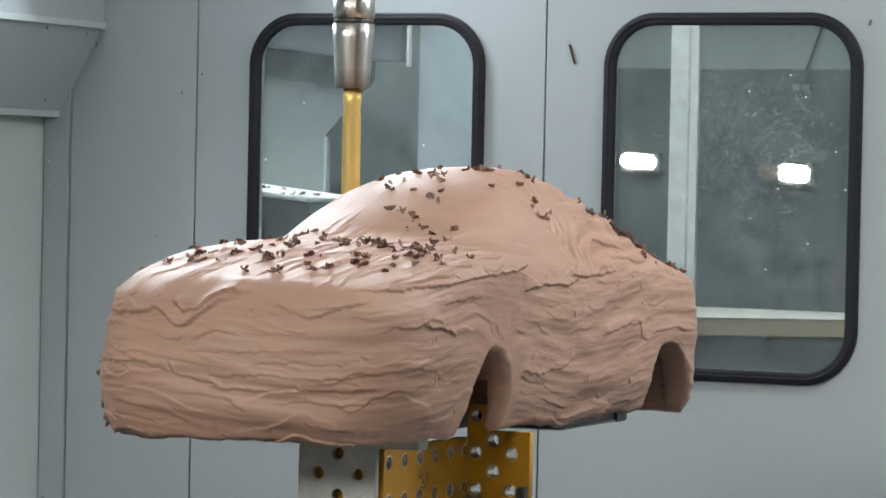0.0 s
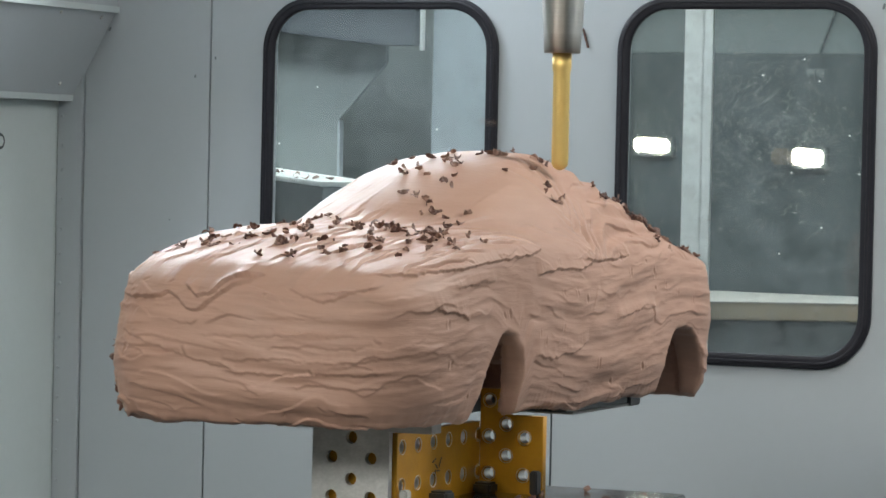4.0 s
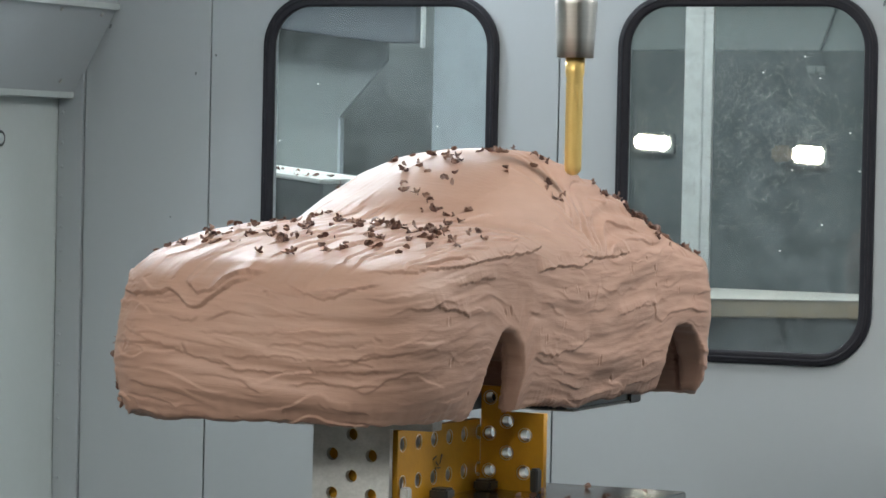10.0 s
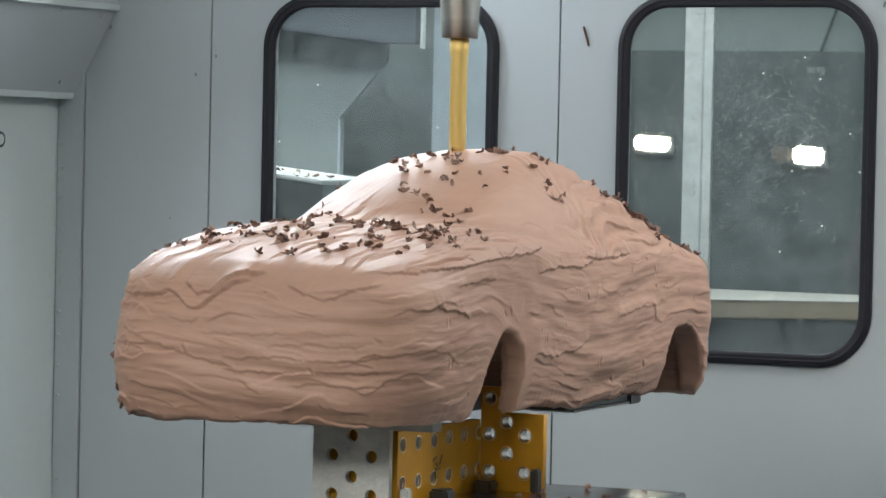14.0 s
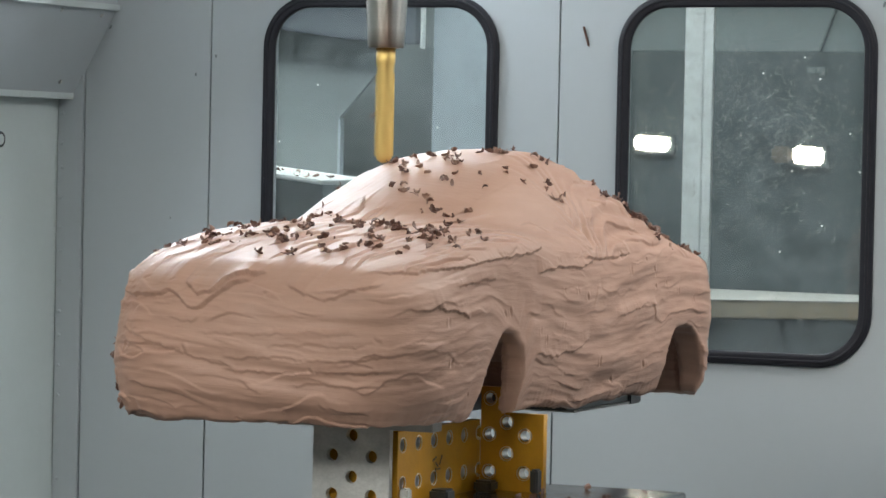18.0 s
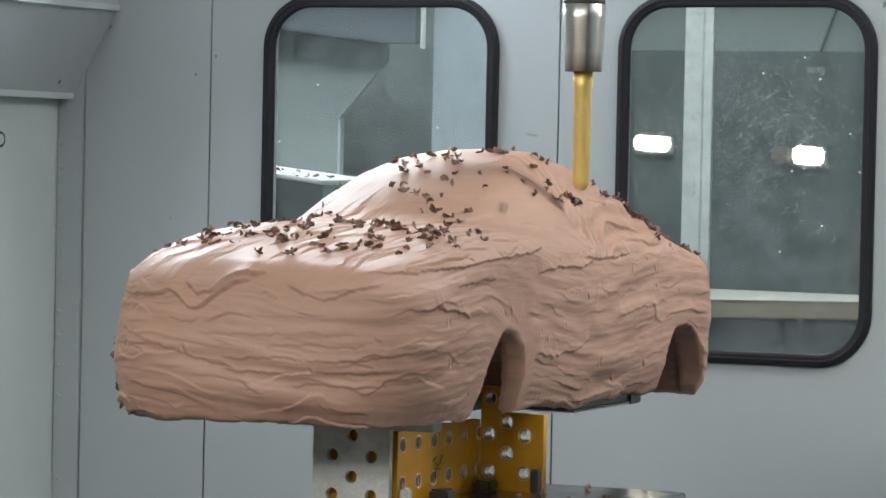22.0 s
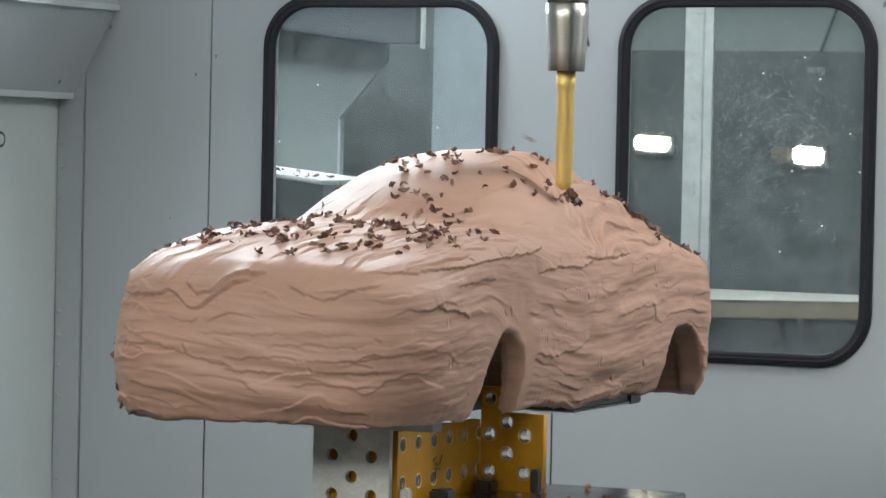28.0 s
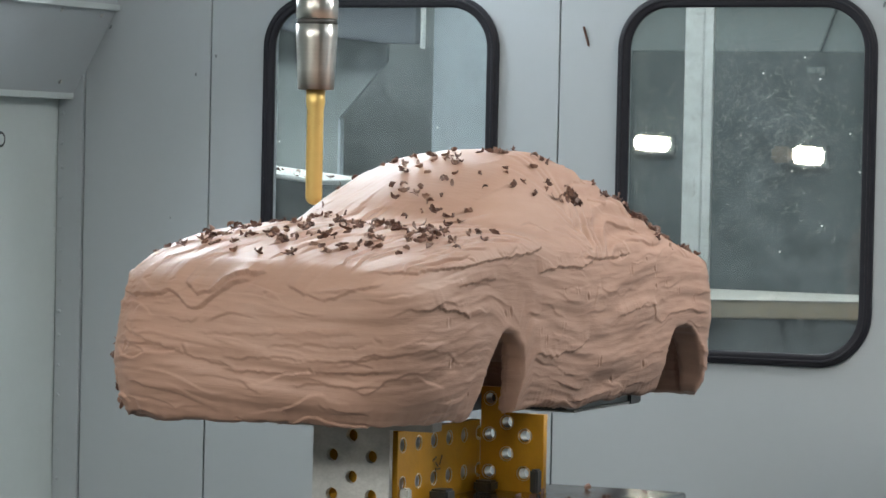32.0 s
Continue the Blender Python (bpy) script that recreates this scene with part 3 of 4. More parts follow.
def smear(v, n, rng):
    """Clay spread by thumb and spatula: broad swells, overlapping smears with torn edges, and a few thick folds."""
    U, N = rng.uniform, rng.normal
    x, y, z = v.T
    top = np.clip((n[:, 2] - .5) / .3, 0, 1)
    near_side = np.clip((n[:, 0] - .35) / .3, 0, 1)
    rho = np.hypot((y - WHEELS[0][0] - .32 * np.clip(z, 0, .1)) * 1.5, z - WHEELS[0][1])
    round_arch = np.clip((.165 - rho) / .05, 0, 1) * np.clip((n[:, 0] - .4) / .3, 0, 1) * np.clip((.40 - y) / .05, 0, 1)
    # the walls are smeared level, the hood and roof from nose to tail
    along = x + y * np.clip((n[:, 0] + .35) / .25, -1, 1)
    across = -(z + .012 * np.sin(along * 9) + .35 * round_arch * (y - .25))
    swell = .0028 * grain(along / .15, across / .030, 1) + .0013 * grain(along / .09, across / .013, 2) + .00042 * grain(along / .08, across / .0050, 3) + .00016 * grain(along / .06, across / .0036, 9)
    torn = (.0034 * lips(along, across, .034, 10, .14) + .0022 * lips(along, across, .019, 20, .22) + .0024 * lips(along, -across, .027, 30, .18)
            + .0014 * lips(along, -across, .012, 40, .20) + .0011 * lips(along * 1.5, across, .0095, 45, .24))
    wall = swell * (1.15 - .1 * near_side) + torn * 1.75 * (1 - .60 * near_side)
    flow, side = y + .25 * x, x - .14 * y - .35 * y * x
    deck = (.0013 * grain(flow / .16, side / .028, 4) + .0007 * grain(flow / .12, side / .011, 5) + .00026 * grain(flow / .10, side / .004, 6)
            + (.0024 * lips(flow, side, .024, 50, .15) + .0015 * lips(flow, -side, .016, 60, .18) + .0009 * lips(flow, side, .009, 65, .15)) * (.1 + .9 * np.clip((y - .09) / .1, 0, 1)))
    lump = .0008 * grain(along / .055, across / .018, 7) + .00014 * grain(along / .020 + z * 20, across / .006, 8)
    lift = wall * (1 - top) + deck * top + lump * (1 - .6 * top)
    hollow = np.clip((rho - .100) / .006, 0, 1) * np.clip((np.hypot(y - WHEELS[1][0], z - WHEELS[1][1]) - .092) / .006, 0, 1)
    lift *= .15 + .85 * hollow
    lift *= 1 - .4 * round_arch
    # sheets and folds
    front = np.clip((-n[:, 1] - .25) / .2, 0, 1) * (y < .16)
    flank = np.clip((n[:, 0] - .15) / .2, 0, 1)
    for sheets, u, mask in ((NOSE_SHEETS, x, front), (NOSE_FOLDS, x, front), (FLANK_SHEETS, y, flank)):
        for line, height, fade in sheets:
            lift += drape(u, z, mask, line, height, fade)
    # rolls under the side window, bent down behind the windscreen's edge
    glass = flank * np.clip((z - .19) / .02, 0, 1) * np.clip((y - .60) / .05, 0, 1) * np.clip((1.02 - y) / .08, 0, 1)
    bend = z + .09 * np.exp(-((y - .64) / .05)**2) - .03 * (y - .75)
    lift += glass * (.0042 * lips(y, -bend, .024, 80, -.35) + .0024 * np.sin(bend * 2 * math.pi / .026 + 2 * grain(y / .1, z / .05, 81)))
    lift -= flank * .0036 * np.exp(-((y - .655 + .5 * (z - .24)) / .010)**2) * np.clip((z - .21) / .02, 0, 1)
    # cracks on the hood, small pits picked out of the walls, crumbs
    pools = {"hood": (n[:, 2] > .8) & (y < .38) & (y > .13), "side": (n[:, 0] > .6) & (z > 0) & (y < 1.1), "front": (n[:, 1] < -.6) & (y < .15)}
    for kind, number in (("hood", 56), ("side", 40), ("front", 10)):
        for c in rng.choice(np.flatnonzero(pools[kind]), number):
            if kind == "hood":
                stroke(v, lift, v[c], n[c], np.array([N(.16, .10), 1, 0]), (U(.02, .09), .004, U(.0020, .0044)), rng, .3)
            else:
                stroke(v, lift, v[c], n[c], np.array([N(0, .5), N(0, .7), 1]), (U(.003, .008), .003, U(.0008, .0018)), rng, .1)
    return lift - .0030


def clay_car():
    car = empty("clay_car_model", "scale car model in rough brown clay on a steel plate", "clay model")
    step = .0017
    xs, ys, zs = np.arange(-.262, .263, step), np.arange(-.02, 1.215, step), np.arange(-.036, .352, step)
    rows = [car_distance(*np.meshgrid(xs, ys[i:i + 50], zs, indexing="ij", sparse=True)).astype(np.float32) for i in range(0, len(ys), 50)]
    v, q = net(np.concatenate(rows, 1), np.array([xs[0], ys[0], zs[0]]), step)
    order = np.argsort(v[:, 1])
    place = np.empty(len(v), int)
    place[order] = np.arange(len(v))
    v, q = v[order], place[q]
    n = vertex_normals(v, q)
    for _ in range(5):
        mean = n[q].mean(1)
        n = np.stack([sum(np.bincount(q[:, i], mean[:, k], len(v)) for i in range(4)) for k in range(3)], 1)
        n /= np.linalg.norm(n, axis=1)[:, None] + 1e-12
    rng = np.random.default_rng(5)
    bumps = smear(v, n, rng)
    wave = np.zeros(len(v))
    for k in range(14):
        d = rng.normal(0, 1, 3) * np.array([1, .7, 1.6]) * rng.uniform(12, 60)
        wave += np.sin(v @ d + rng.uniform(0, 6)) * .006 / (8 + np.linalg.norm(d))
    calm = 1 - (.75 - .5 * np.clip(-v[:, 0] / .06, 0, 1)) * np.clip((v[:, 1] - .40) / .05, 0, 1) * np.clip((.78 - v[:, 1]) / .08, 0, 1) * np.clip((v[:, 2] - .24) / .03, 0, 1)
    cut = .00003 * np.sin(v[:, 1] * 2 * math.pi / .0098 + 3.0 * np.sin(v[:, 0] * 14 + v[:, 1] * 9)) * (calm < .5)
    v = v + n * ((bumps + wave * 1.8) * calm + cut)[:, None]
    ragged = np.clip((.035 - v[:, 2]) / .035, 0, 1)
    v[:, 2] -= ragged * (.0030 * np.sin(v[:, 1] * 23 + 3 * v[:, 0]) + .0022 * grain(v[:, 1] / .02, v[:, 0] / .03, 95) + .0012 * grain(v[:, 1] / .007, v[:, 0] / .01, 96))
    v[:, 2] += CAR_Z
    body = new("body", mesh_of("body", v, q, CLAY))
    body.parent = car
    part("base_plate", box(-.03, .2, .1585, .188, 1.1118, 1.1300, .0008), STEEL, car, "bare steel plate")
    # Rest of the base: dark steel colour stands in for shade under the car.
    shaded_plan = [(.04, .1885), (.095, .1885), (.095, .61), (.2, .612), (.2, .85), (-.19, .85), (-.19, .4), (.04, .39)]
    part("shaded_base", prism(shaded_plan, 1.1118, 1.1300, "z", .0008), STEEL_DARK, car, "rest of the steel base, coloured dark for shade")
    part("rear_plate", box(-.18, .203, .63, .85, 1.108, 1.1116, .001), STEEL, car, "bare steel plate")
    part("end_bar", box(-.18, .204, .8505, .893, 1.107, 1.130, .002), STEEL_DARK, car, "dark steel bar")
    return car, BVHTree.FromPolygons([tuple(p) for p in v], [tuple(int(k) for k in f) for f in q])


CAR, SKIN = clay_car()


# ---- spindle and cutter ----
def spindle():
    """The tool holder with its ball cutter; its own origin is the cutter's tip."""
    sp = empty("milling_spindle", "polished steel tool holder with a gold-coated ball cutter", "milling tool")
    part("holder_body", lathe([(.0140, .165), (.0252, .165), (.0257, .1660), (.0296, .236), (.0300, .2385), (.0300, .2585)], 64), TURNED, sp, "", True)
    part("groove_ring", lathe([(.0288, .2587), (.0288, .2663)]), GROOVE, sp, "dull dark ring", True)
    part("holder_neck", lathe([(.0300, .2665), (.0302, .293), (.0285, .294), (.0285, .297), (.0335, .298), (.0340, .301), (.0340, .312), (.0325, .316), (.0365, .318), (.0365, .40)], 64), TURNED, sp, "", True)
    part("spindle_housing", lathe([(.055, .401), (.075, .42), (.08, .62), (.12, .64), (.12, 1.25)]), PAINT_LIGHT, sp, "", True)
    cutter = part("cutter", lathe([(.0136, .1649), (.0136, .145), (.0128, .141), (.0120, .137)] + [(.0120, .0125)] + [(.0120 * math.cos(a), .0120 - .0120 * math.sin(a)) for a in (.3, .6, .9, 1.2, 1.45)], 40), GOLD, sp, "gold-coated cutter", True)
    for k in range(2):
        bm = prism([(.0117, .0), (.0134, .001), (.0134, .0035), (.0117, .004)], .010, .128, "z", .0003)
        bm.transform(Matrix.Rotation(math.pi * k, 4, "Z"))
        part("cutting_edge", bm, GOLD, cutter)
    return sp, cutter


SPINDLE, CUTTER = spindle()


# ---- what shows in the windows, a reflection built as objects, and the hall ----
def hall():
    tagged(part("floor", box(-9, 9, -9, 9, -.1, 0), CONCRETE), "grey concrete workshop floor", "floor", kind="structure")
    tagged(part("hall_ceiling", box(-9, 9, -9, 9, 4.5, 4.6), HALL_WALL_TOP), "grey workshop ceiling", "ceiling", kind="structure")
    far = empty("hall_wall_far", "dim grey workshop wall with a lighter upper band", "wall", kind="structure")
    part("lower_band", box(-9, 9, 7.5, 7.6, 0, 1.872), HALL_WALL, far)
    part("upper_band", box(-9, 9, 7.5, 7.6, 1.873, 4.5), HALL_WALL_TOP, far)
    for name, b in (("hall_wall_near", (-9, 9, -9.1, -9)), ("hall_wall_west", (-9.1, -9, -9, 7.6)), ("hall_wall_east", (9, 9.1, -9, 7.6))):
        tagged(part(name, box(*b, 0, 4.5), HALL_WALL_TOP), "plain grey workshop wall", "wall", kind="structure")
    # Lamp bodies out of view; the last is added for the far wall.
    for x, y, sx, sy in ((1.6, -4.6, 3.5, 1.6), (-.9, 2.0, 3.0, .7), (-1.8, 5.9, 2.0, .8)):
        lamp = empty("hall_lamp", "flat white workshop ceiling lamp, out of view", "lamp", "hall lamps")
        part("housing", box(x - sx / 2 - .04, x + sx / 2 + .04, y - sy / 2 - .04, y + sy / 2 + .04, 4.42, 4.5, .01), WHITE, lamp)
        part("diffuser", box(x - sx / 2, x + sx / 2, y - sy / 2, y + sy / 2, 4.40, 4.418, .004), LAMP, lamp)
    # Unseen lamp body added to carry the front fill.
    lamp = empty("hung_fill_lamp", "long white fill lamp on rods, added out of view", "lamp", "hall lamps")
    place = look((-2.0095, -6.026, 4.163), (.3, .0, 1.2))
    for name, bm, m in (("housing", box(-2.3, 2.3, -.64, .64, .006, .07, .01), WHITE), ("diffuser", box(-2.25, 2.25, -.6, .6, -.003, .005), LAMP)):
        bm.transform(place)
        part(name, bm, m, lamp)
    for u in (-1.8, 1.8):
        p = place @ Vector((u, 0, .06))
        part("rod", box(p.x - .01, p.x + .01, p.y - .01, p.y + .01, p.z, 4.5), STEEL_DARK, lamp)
    for x0, x1, z0, z1 in ((-2.292, -2.16, 1.510, 1.558), (-1.697, -1.587, 1.473, 1.530)):
        lamp = empty("wall_lamp", "bright white lamp on the far workshop wall", "lamp", "far wall lamps")
        part("housing", box(x0 - .012, x1 + .012, 7.46, 7.499, z0 - .012, z1 + .012, .005), HALL_WALL, lamp)
        bm = box(x0, x1, 7.44, 7.459, z0, z1, .014)
        bm.transform(Matrix.Translation((x1, 0, z0)) @ Matrix.Rotation(radians(4), 4, "Y") @ Matrix.Translation((-x1, 0, -z0)))
        part("diffuser", bm, LAMP, lamp)
    # Brownish glow left of the second lamp, coloured in as a tan block.
    part("lamp_ghost", box(-1.772, -1.699, 7.43, 7.455, 1.478, 1.536, .01), material("tan_ghost", (.17, .14, .11), .5), lamp)
    for x in (-1.665, -1.630):
        tagged(part("paper_note", box(x, x + .028, 7.49, 7.499, 1.797, 1.818), PAINT_MID), "small white paper note on the far wall", "note", "wall notes")
    cable = prism([(-1.62, 1.874), (-1.614, 1.874), (-1.55, 2.05), (-1.556, 2.05)], 7.485, 7.497, "y")
    tagged(part("cable", cable, HALL_WALL), "thin dark cable hanging on the far wall", "cable")
    post = empty("steel_post", "white painted steel post behind the window", "post")
    part("flange", box(-.407, -.3655, 2.740, 2.752, 0, 3.4, .002), WHITE, post)
    part("flange", box(-.3648, -.346, 2.741, 2.752, 0, 3.4, .001), WHITE, post)
    part("web", box(-.400, -.360, 2.7545, 2.762, 0, 3.4), WHITE, post)
    bench = empty("bench", "white bench top on a dark cabinet behind the window", "bench")
    top = prism([(-.74, 2.81), (.25, 3.396), (.22, 3.47), (-.74, 3.60)], 1.134, 1.171, "z", .003)
    part("top", top, BEIGE, bench)
    part("top_sheet", prism([(-.74, 2.81), (.25, 3.396), (.22, 3.47), (-.74, 3.60)], 1.1715, 1.174, "z"), BENCH_TOP, bench, "white sheet")
    part("cabinet", prism([(-.72, 2.85), (.20, 3.40), (.18, 3.45), (-.72, 3.55)], 0, 1.1335, "z"), PAINT_DARK, bench)


def reflected_cell():
    """The first window's reflection, built as housing, panel and tray behind the glass."""
    cab = empty("reflected_housing", "grey sheet-metal housing built behind the window as its reflection", "machine")
    part("upper_box", prism([(-2.6, 1.874), (-1.169, 1.7091), (-1.087, 1.7095), (-1.087, 2.5), (-2.6, 2.5)], 2.9, 2.929, "y", .002), PAINT_BOX, cab)
    part("side_panel", prism([(-2.6, 0), (-1.282, 0), (-1.282, 1.545), (-1.168, 1.672), (-1.168, 1.9), (-2.6, 1.9)], 2.93, 2.942, "y"), PAINT_SIDE, cab)
    part("edge_strip", box(-1.2815, -1.275, 2.925, 2.945, 0, 1.545, .001), BLUE_GREY, cab)
    part("edge_strip", box(-1.0865, -1.082, 2.925, 2.945, 1.70, 2.5, .001), WHITE, cab)
    part("rear_panel", box(-1.75, -1.0, 3.4, 3.44, 0, 2.6), PAINT_MID, cab)
    light = empty("reflected_panel", "pale blue-grey panel built behind the window as its reflection", "partition")
    part("panel", box(-1.066, -.76, 2.95, 3.0, 0, 2.8, .002), BLUE_GREY, light)
    tray = empty("chip_tray", "white tray heaped with chips, built behind the window as its reflection", "tray")
    for name, z0, z1, y0, m in (("tray_top", 1.424, 1.434, 2.62, WHITE), ("tray_bottom", 1.388, 1.4235, 2.632, PAINT_DARK)):
        bm = box(-1.62, -1.17, y0, 2.929, z0, z1, .003)
        bm.transform(Matrix.Translation((-1.40, 0, 1.42)) @ Matrix.Rotation(radians(6), 4, "Y") @ Matrix.Translation((1.40, 0, -1.42)))
        part(name, bm, m, tray)


hall()
reflected_cell()


# ---- loose things ----
def shaving_mesh(rng):
    """A thin curled chip of clay: a tapering strip, bent, twisted and torn at its edges, sometimes with a second flake."""
    bm = bmesh.new()
    for flake in range(rng.choice((1, 1, 2))):
        length, width, curl = rng.uniform(.009, .020), rng.uniform(.004, .0085), rng.uniform(.8, 3.6)
        thick, twist, n = .0008, rng.uniform(-1.6, 1.6), 7
        r = length / curl
        lean = pose(rng.uniform(-.003, .003), rng.uniform(-.003, .003), 0, rng.choice((0, 40, 90, 150)) + rng.uniform(-20, 20), rng.uniform(-30, 30), rng.uniform(0, 360))
        rows = []
        for i in range(n + 1):
            t = i / n
            a = curl * (t - .5)
            mid = Vector((r * math.sin(a), 0, r * (1 - math.cos(a))))
            up = Vector((-math.sin(a), 0, math.cos(a)))
            side = Vector((0, math.cos(twist * t), math.sin(twist * t) * .7))
            w = width * (.25 + .75 * math.sin(math.pi * (.08 + .84 * t))) / 2
            edge = [w * rng.uniform(.6, 1.3), w * rng.uniform(.6, 1.3)]
            rows.append([bm.verts.new(lean @ (mid + side * s * edge[s > 0] + up * h * thick / 2)) for s, h in ((-1, -1), (1, -1), (1, 1), (-1, 1))])
        for a, b in zip(rows, rows[1:]):
            for k in range(4):
                bm.faces.new((a[k], a[(k + 1) % 4], b[(k + 1) % 4], b[k]))
        bm.faces.new(rows[0][::-1])
        bm.faces.new(rows[-1])
    low = min(v.co.z for v in bm.verts)
    bm.transform(Matrix.Translation((0, 0, -low - .0008)))
    bmesh.ops.recalc_face_normals(bm, faces=bm.faces[:])
    me = bpy.data.meshes.new("clay_shaving")
    bm.to_mesh(me)
    bm.free()
    me.materials.append(SHAVING)
    return me


CHIP = random.Random(11)
SHAVINGS = [shaving_mesh(CHIP) for _ in range(22)]


def shaving(m, label="dark brown curled clay shaving lying on the clay car", group="clay shavings"):
    ob = tagged(new("clay_shaving", CHIP.choice(SHAVINGS)), label, "shaving", group)
    ob.matrix_world = m
    return ob


def resting(p, normal):
    """A pose that lies on a surface, turned at random."""
    q = Vector(normal).to_track_quat("Z", "Y").to_matrix().to_4x4()
    return Matrix.Translation(p) @ q @ pose(0, 0, 0, CHIP.uniform(-14, 14), CHIP.uniform(-14, 14), CHIP.uniform(0, 360))


def on_car(x, y):
    p, normal, _, _ = SKIN.ray_cast(Vector((x, y, 1.7)), Vector((0, 0, -1)))
    return resting(p, normal) if p else None


def cowl():
    x = CHIP.uniform(-.19, .20)
    if CHIP.random() < .5:
        return x, CHIP.uniform(.15, .345)
    return x, .352 + 1.0 * x * x - abs(CHIP.gauss(0, .072)) + CHIP.gauss(0, .010)


def bonnet():
    return CHIP.uniform(-.21, .15), CHIP.uniform(.10, .33)


def screen():
    x = CHIP.uniform(-.15, .16)
    return x, .38 + 1.0 * x * x + CHIP.uniform(.0, .24)


def roof():
    return CHIP.uniform(-.08, .12), CHIP.uniform(.60, .74)


def rear_edge():
    t = CHIP.random()
    return .150 + .045 * t + CHIP.gauss(0, .006), .80 + .20 * t + CHIP.gauss(0, .012)


def tail_edge():
    return CHIP.uniform(.15, .215), CHIP.uniform(1.02, 1.13)


def clump():
    return CHIP.gauss(.166, .005), CHIP.gauss(.70, .008)


for spot, number in ((cowl, 78), (bonnet, 50), (screen, 24), (roof, 26), (rear_edge, 38), (tail_edge, 14)):
    last = None
    for _ in range(number):
        x, y = spot()
        if last and CHIP.random() < .42:
            x, y = last[0] + CHIP.gauss(0, .011), last[1] + CHIP.gauss(0, .011)
        last = x, y
        m = on_car(x, y)
        if m:
            shaving(m)
for x, y, z in ((-.3, .06, 1.20), (-.3, .08, 1.215), (-.3, .07, 1.19), (-.3, .09, 1.165), (-.3, .06, 1.155), (-.3, .10, 1.14), (-.3, .05, 1.14), (-.3, .08, 1.135)):
    p, normal, _, _ = SKIN.ray_cast(Vector((x, y, z)), Vector((1, .25, 0)))
    if p:
        shaving(resting(p - normal * .002, normal), "dark clay shaving stuck to the bumper of the clay car")
for _ in range(9):
    shaving(resting((CHIP.uniform(.19, .385), CHIP.uniform(.34, .565), 1.0142), (0, 0, 1)), "dark brown clay shaving on the steel table")
for _ in range(16):
    t = CHIP.uniform(-.18, .2)
    shaving(resting((-1.40 + t, CHIP.uniform(2.63, 2.80), 1.4345 - t * .105), (.1, 0, 1)), "brown clay shaving on the white tray")


def speck(x, z, size, lean, mat, label, wide=.2):
    """A bit of clay stuck to the back wall; also used to darken a gap."""
    bm = box(-size * wide, size * wide, -.003, -.0002, -size / 2, size / 2, size * .12)
    bm.transform(Matrix.Translation((x, WALL_Y, z)) @ Matrix.Rotation(radians(lean), 4, "Y"))
    tagged(part("clay_speck", bm, mat), label, "speck", "wall specks")


speck(-.411, 1.697, .040, -17, SHAVING, "thin dark clay shaving stuck to the wall", .06)
# The last one colours in the dark gap beside the duct.
for x, z, size, lean in ((-1.248, 1.618, .007, 5), (-1.203, 1.655, .006, -10), (-1.54, 1.48, .010, 80), (.172, 1.757, .012, 15), (-1.30, 1.33, .004, 0), (-1.4455, 1.712, .010, 28)):
    speck(x, z, size, lean, PAINT_DARK, "small dark mark on the wall, a clay smudge except at the duct gap")
for x, z in ((-1.062, 1.487), (-.98, 1.60), (-.72, 1.52), (.02, 1.66), (.05, 1.62), (-.06, 1.63), (.11, 1.52), (.13, 1.45), (-.18, 1.65), (.0, 1.45), (.06, 1.35), (-.02, 1.30)):
    bm = box(-.0016, .0016, -.002, -.0002, -.0016, .0016, .0005)
    bm.transform(Matrix.Translation((x, WALL_Y + .0088, z)))
    tagged(part("dust_fleck", bm, WHITE), "pale fleck of dust on the window glass", "fleck", "glass flecks")


def scratches(x0, x1, z0, z1, number, rng):
    """Fine pale scratches, smears and specks on a pane, too many to count, thickest in its middle."""
    verts, faces = [], []
    for i in range(number):
        cx, cz = rng.uniform(x0, x1), rng.uniform(z0, z1)
        if rng.random() < .6:
            cx, cz = rng.gauss(x0 * .4 + x1 * .6, (x1 - x0) * .22), rng.gauss(z0 * .33 + z1 * .67, (z1 - z0) * .18)
        cx, cz = min(max(cx, x0), x1), min(max(cz, z0), z1)
        a, bend, ln, w = rng.gauss(.7, .9), rng.uniform(-1.6, 1.6), rng.uniform(.003, .013), rng.uniform(.00016, .00042)
        if i % 5 == 0:
            ln, w = rng.uniform(.0006, .0016), rng.uniform(.0003, .0007)
        px, pz = cx, cz
        for k in range(5):
            nx, nz = -math.sin(a) * w, math.cos(a) * w
            verts += [(px + nx, 0, pz + nz), (px - nx, 0, pz - nz)]
            if k:
                c = len(verts)
                faces.append((c - 4, c - 3, c - 1, c - 2))
            px, pz, a = px + math.cos(a) * ln / 4, pz + math.sin(a) * ln / 4, a + bend / 4
    me = bpy.data.meshes.new("scratches")
    me.from_pydata(verts, [], faces)
    me.materials.append(FAINT)
    ob = tagged(new("glass_scratches", me), "fine pale scratches and specks on the window glass", "scratches", kind="stuff")
    ob.location = (0, WALL_Y + .0086, 0)


FAINT = material("faint_scratch", (.88, .92, .92), .6)
FAINT.node_tree.nodes["Principled BSDF"].inputs["Alpha"].default_value = .37
MARKS = random.Random(4)
scratches(-1.07, -.62, 1.12, 1.74, 90, MARKS)
scratches(-.315, .13, 1.12, 1.74, 1700, MARKS)
lock = empty("panel_lock", "round dark lock on the side wall panel", "lock")
bm = lathe([(.016, 0), (.016, .004), (.0125, .006), (.0115, .003)], 28)
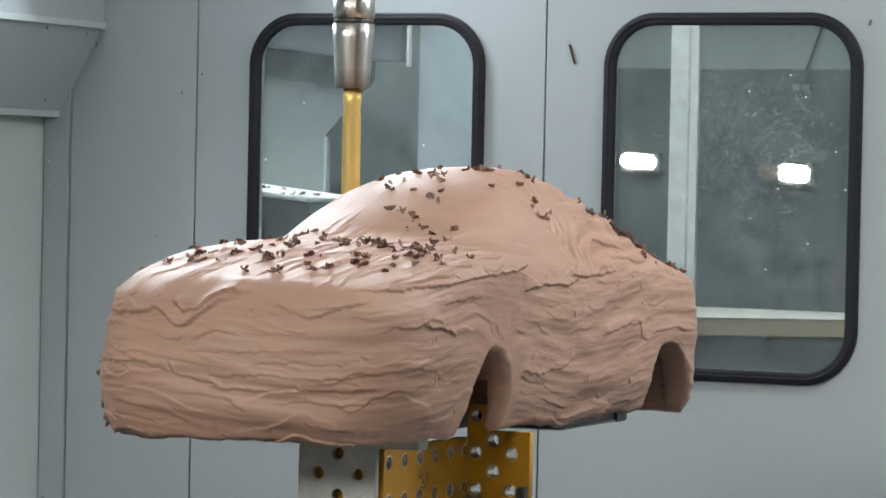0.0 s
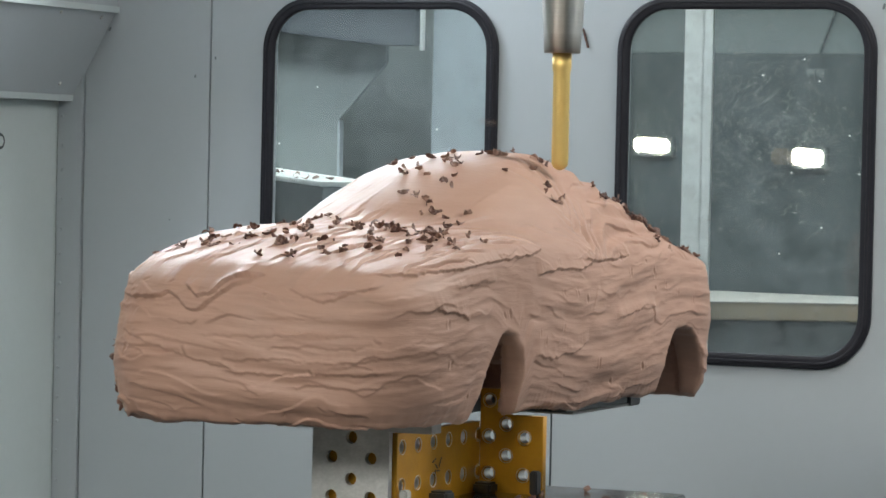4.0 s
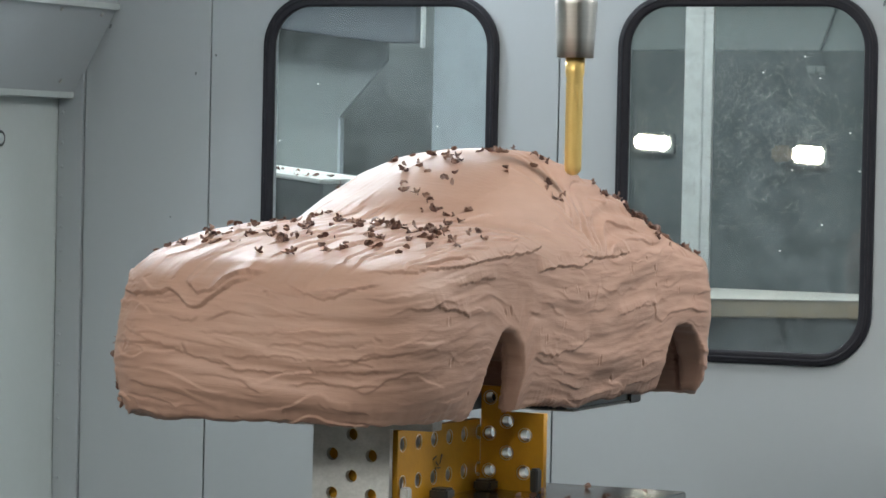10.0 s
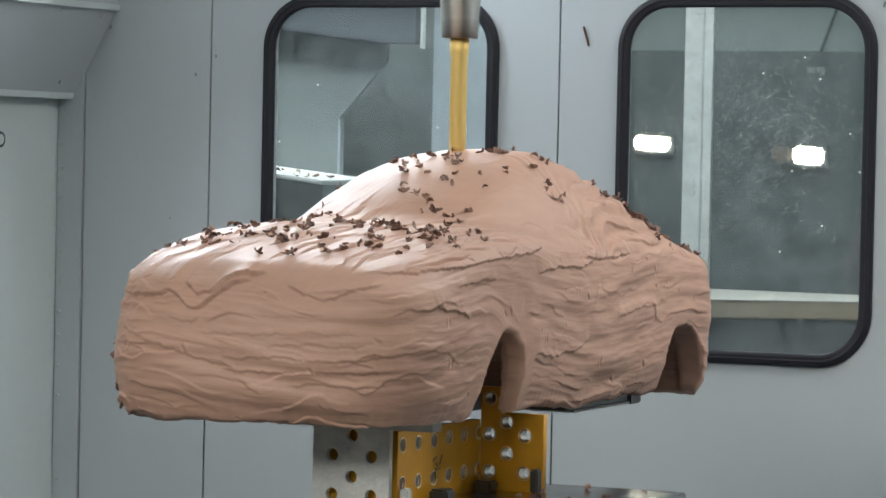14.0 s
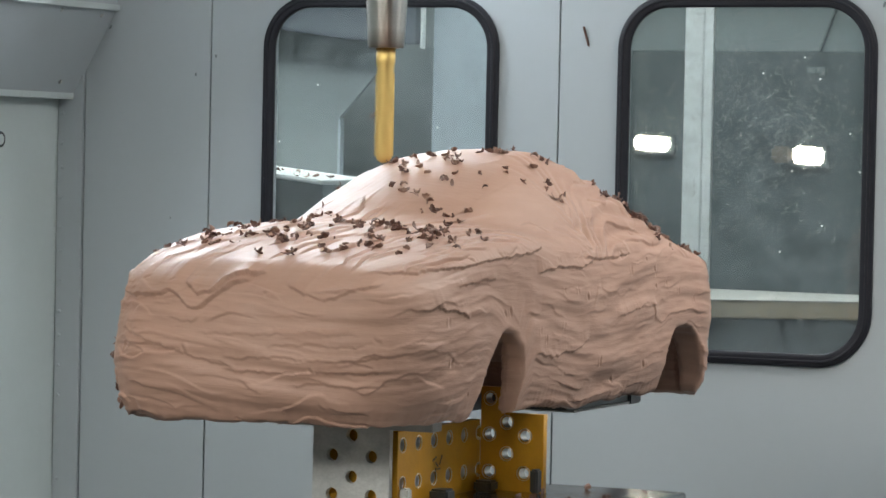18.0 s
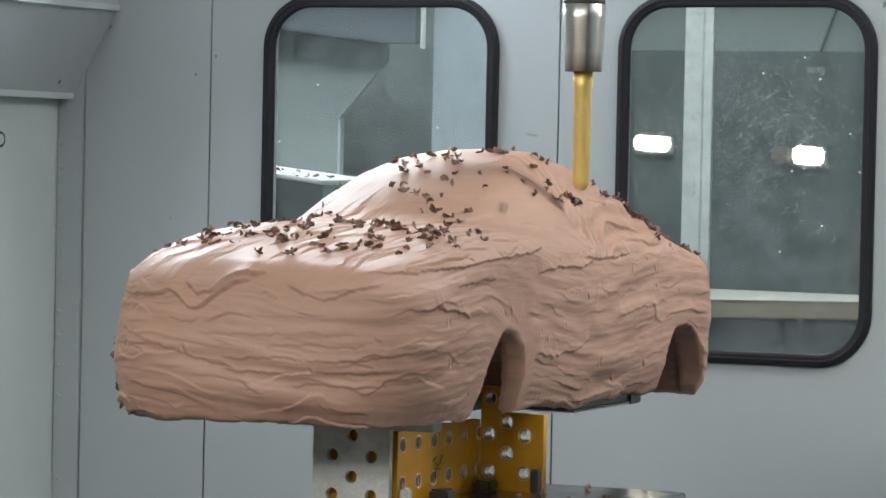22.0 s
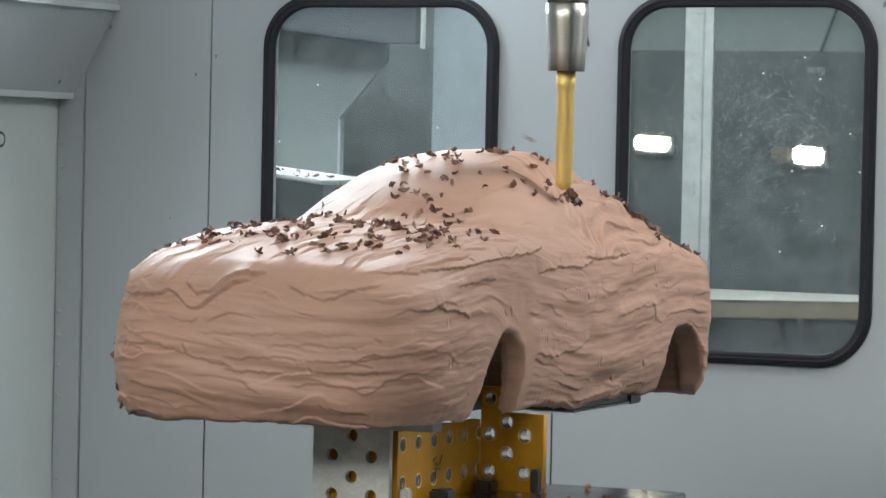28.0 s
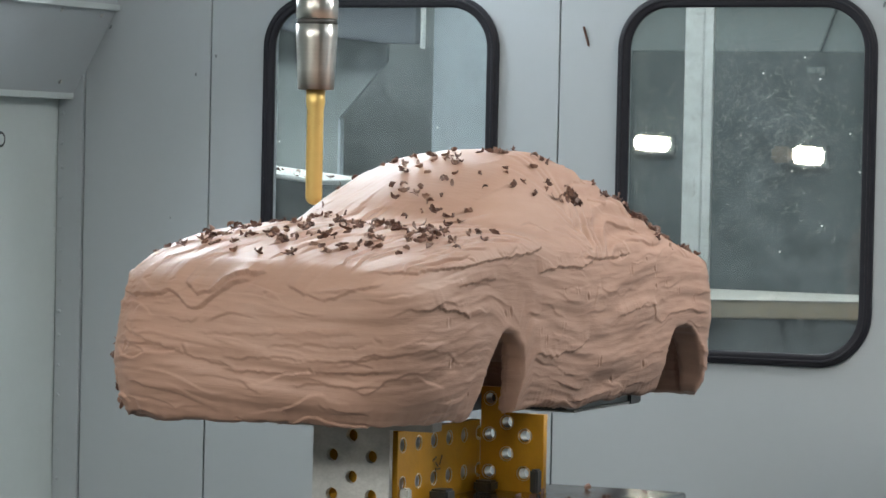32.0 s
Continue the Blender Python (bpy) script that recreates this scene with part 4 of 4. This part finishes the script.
bm.transform(Matrix.Translation((LEFT_X, 1.972, 1.480)) @ Matrix.Rotation(radians(90), 4, "Y"))
part("ring", bm, STEEL_DARK, lock, smooth=True)
bm = lathe([(.0105, .001), (.0105, .0045), (.009, .0055)], 24)
bm.transform(Matrix.Translation((LEFT_X, 1.972, 1.480)) @ Matrix.Rotation(radians(90), 4, "Y"))
part("core", bm, PAINT_LIGHT, lock, smooth=True)


def motions():
    """The cutter passes to and fro across the roof, a little nearer the nose each time, and spins."""
    path = [(0, -.166, .715, 1.418), (.2, -.169, .714, 1.42), (.5, -.153, .714, 1.437), (1, -.067, .712, 1.46), (1.5, -.0, .711, 1.465), (2, .08, .709, 1.46), (2.5, .138, .708, 1.452), (3, .197, .707, 1.42), (3.3, .193, .706, 1.42), (3.5, .179, .705, 1.433),
            (4, .145, .704, 1.447),
            (4.5, .058, .702, 1.464), (5, -.018, .701, 1.467), (5.5, -.094, .7, 1.454), (6, -.169, .698, 1.421), (6.5, -.175, .697, 1.42),
            (7, -.126, .695, 1.446), (7.5, -.058, .694, 1.46), (8, .021, .693, 1.466), (8.5, .091, .691, 1.461), (9, .172, .69, 1.439),
            (9.5, .196, .688, 1.42), (10, .171, .687, 1.436), (10.5, .085, .686, 1.46), (11, .012, .684, 1.466), (11.5, -.065, .683, 1.459),
            (12, -.142, .681, 1.44), (12.5, -.178, .68, 1.415), (13, -.168, .679, 1.428), (13.5, -.074, .677, 1.458), (14, -.002, .676, 1.464),
            (14.5, .081, .674, 1.459), (15, .161, .673, 1.437), (15.5, .197, .672, 1.413), (16, .165, .67, 1.436), (16.5, .098, .669, 1.456),
            (17, .04, .667, 1.463), (17.5, -.053, .666, 1.459), (18, -.112, .665, 1.449), (18.5, -.184, .663, 1.411), (19, -.19, .662, 1.41),
            (19.5, -.106, .66, 1.45), (20, -.045, .659, 1.46), (20.5, .059, .658, 1.459), (21, .129, .656, 1.446), (21.5, .198, .655, 1.409),
            (22, .197, .653, 1.417), (22.5, .196, .652, 1.404), (23, .121, .651, 1.444), (23.5, .04, .649, 1.459), (24, -.066, .648, 1.454),
            (24.5, -.157, .646, 1.428), (25, -.195, .645, 1.4), (25.5, -.189, .644, 1.41), (26, -.115, .642, 1.443), (26.5, -.046, .641, 1.453),
            (27, .057, .639, 1.451), (27.5, .142, .638, 1.432), (28, .178, .637, 1.417), (28.5, .202, .635, 1.394), (29, .192, .634, 1.4),
            (29.5, .16, .632, 1.416), (30, .096, .631, 1.44), (30.5, -.016, .63, 1.454), (31, -.115, .628, 1.434), (31.5, -.173, .627, 1.411),
            (32, -.203, .625, 1.387)]
    walk(SPINDLE, [(t, pose(x, y, z)) for t, x, y, z in path])
    walk(CUTTER, [(f / FPS, pose(0, 0, 0, 0, 0, 67.0 * f)) for f in range(0, int(SECONDS * FPS) + 1)])
    # shavings leave the clay at the cutter's tip, fly, and come to rest
    times, px, py, pz = (np.array(c, float) for c in zip(*path))
    landing = ([(cowl, CHIP.uniform(.6, 31)) for _ in range(44)] + [(screen, CHIP.uniform(.6, 31)) for _ in range(26)]
               + [(bonnet, CHIP.uniform(1, 30)) for _ in range(10)] + [(clump, CHIP.uniform(21.2, 22.6)) for _ in range(22)])
    for spot, t in landing:
        rest = on_car(*spot())
        if rest is None:
            continue
        fly(shaving(rest), t, Vector((np.interp(t, times, px), np.interp(t, times, py), np.interp(t, times, pz))), rest)
    for _ in range(34):
        t = CHIP.uniform(.3, 31.2)
        tip = Vector((np.interp(t, times, px), np.interp(t, times, py), np.interp(t, times, pz)))
        rest = resting((tip.x + CHIP.uniform(.35, 1.1), tip.y + CHIP.uniform(-.5, .6), .7205), (0, 0, 1))
        fly(shaving(rest, "dark brown clay shaving thrown off onto the machine bed"), t, tip, rest)


def fly(ob, t, tip, rest):
    """Holds a shaving in the uncut clay under the cutter until t, then throws it to its place."""
    seed = pose(tip.x * .6, tip.y, tip.z - .075, CHIP.uniform(-40, 40), CHIP.uniform(-40, 40), CHIP.uniform(-60, 60))
    goal = rest.translation
    span = .22 + .5 * (goal - tip).length
    top = Matrix.Translation(tip.lerp(goal, .45) + Vector((0, 0, .06 + .10 * (goal - tip).length))) @ seed.to_quaternion().slerp(rest.to_quaternion(), .5).to_matrix().to_4x4()
    walk(ob, [(0, seed), (t - .07, seed), (t, pose(tip.x, tip.y, tip.z - .004) @ seed.to_quaternion().to_matrix().to_4x4()),
              (t + span * .45, top), (t + span, rest), (t + span + .1, rest), (SECONDS + 1, rest)])


motions()
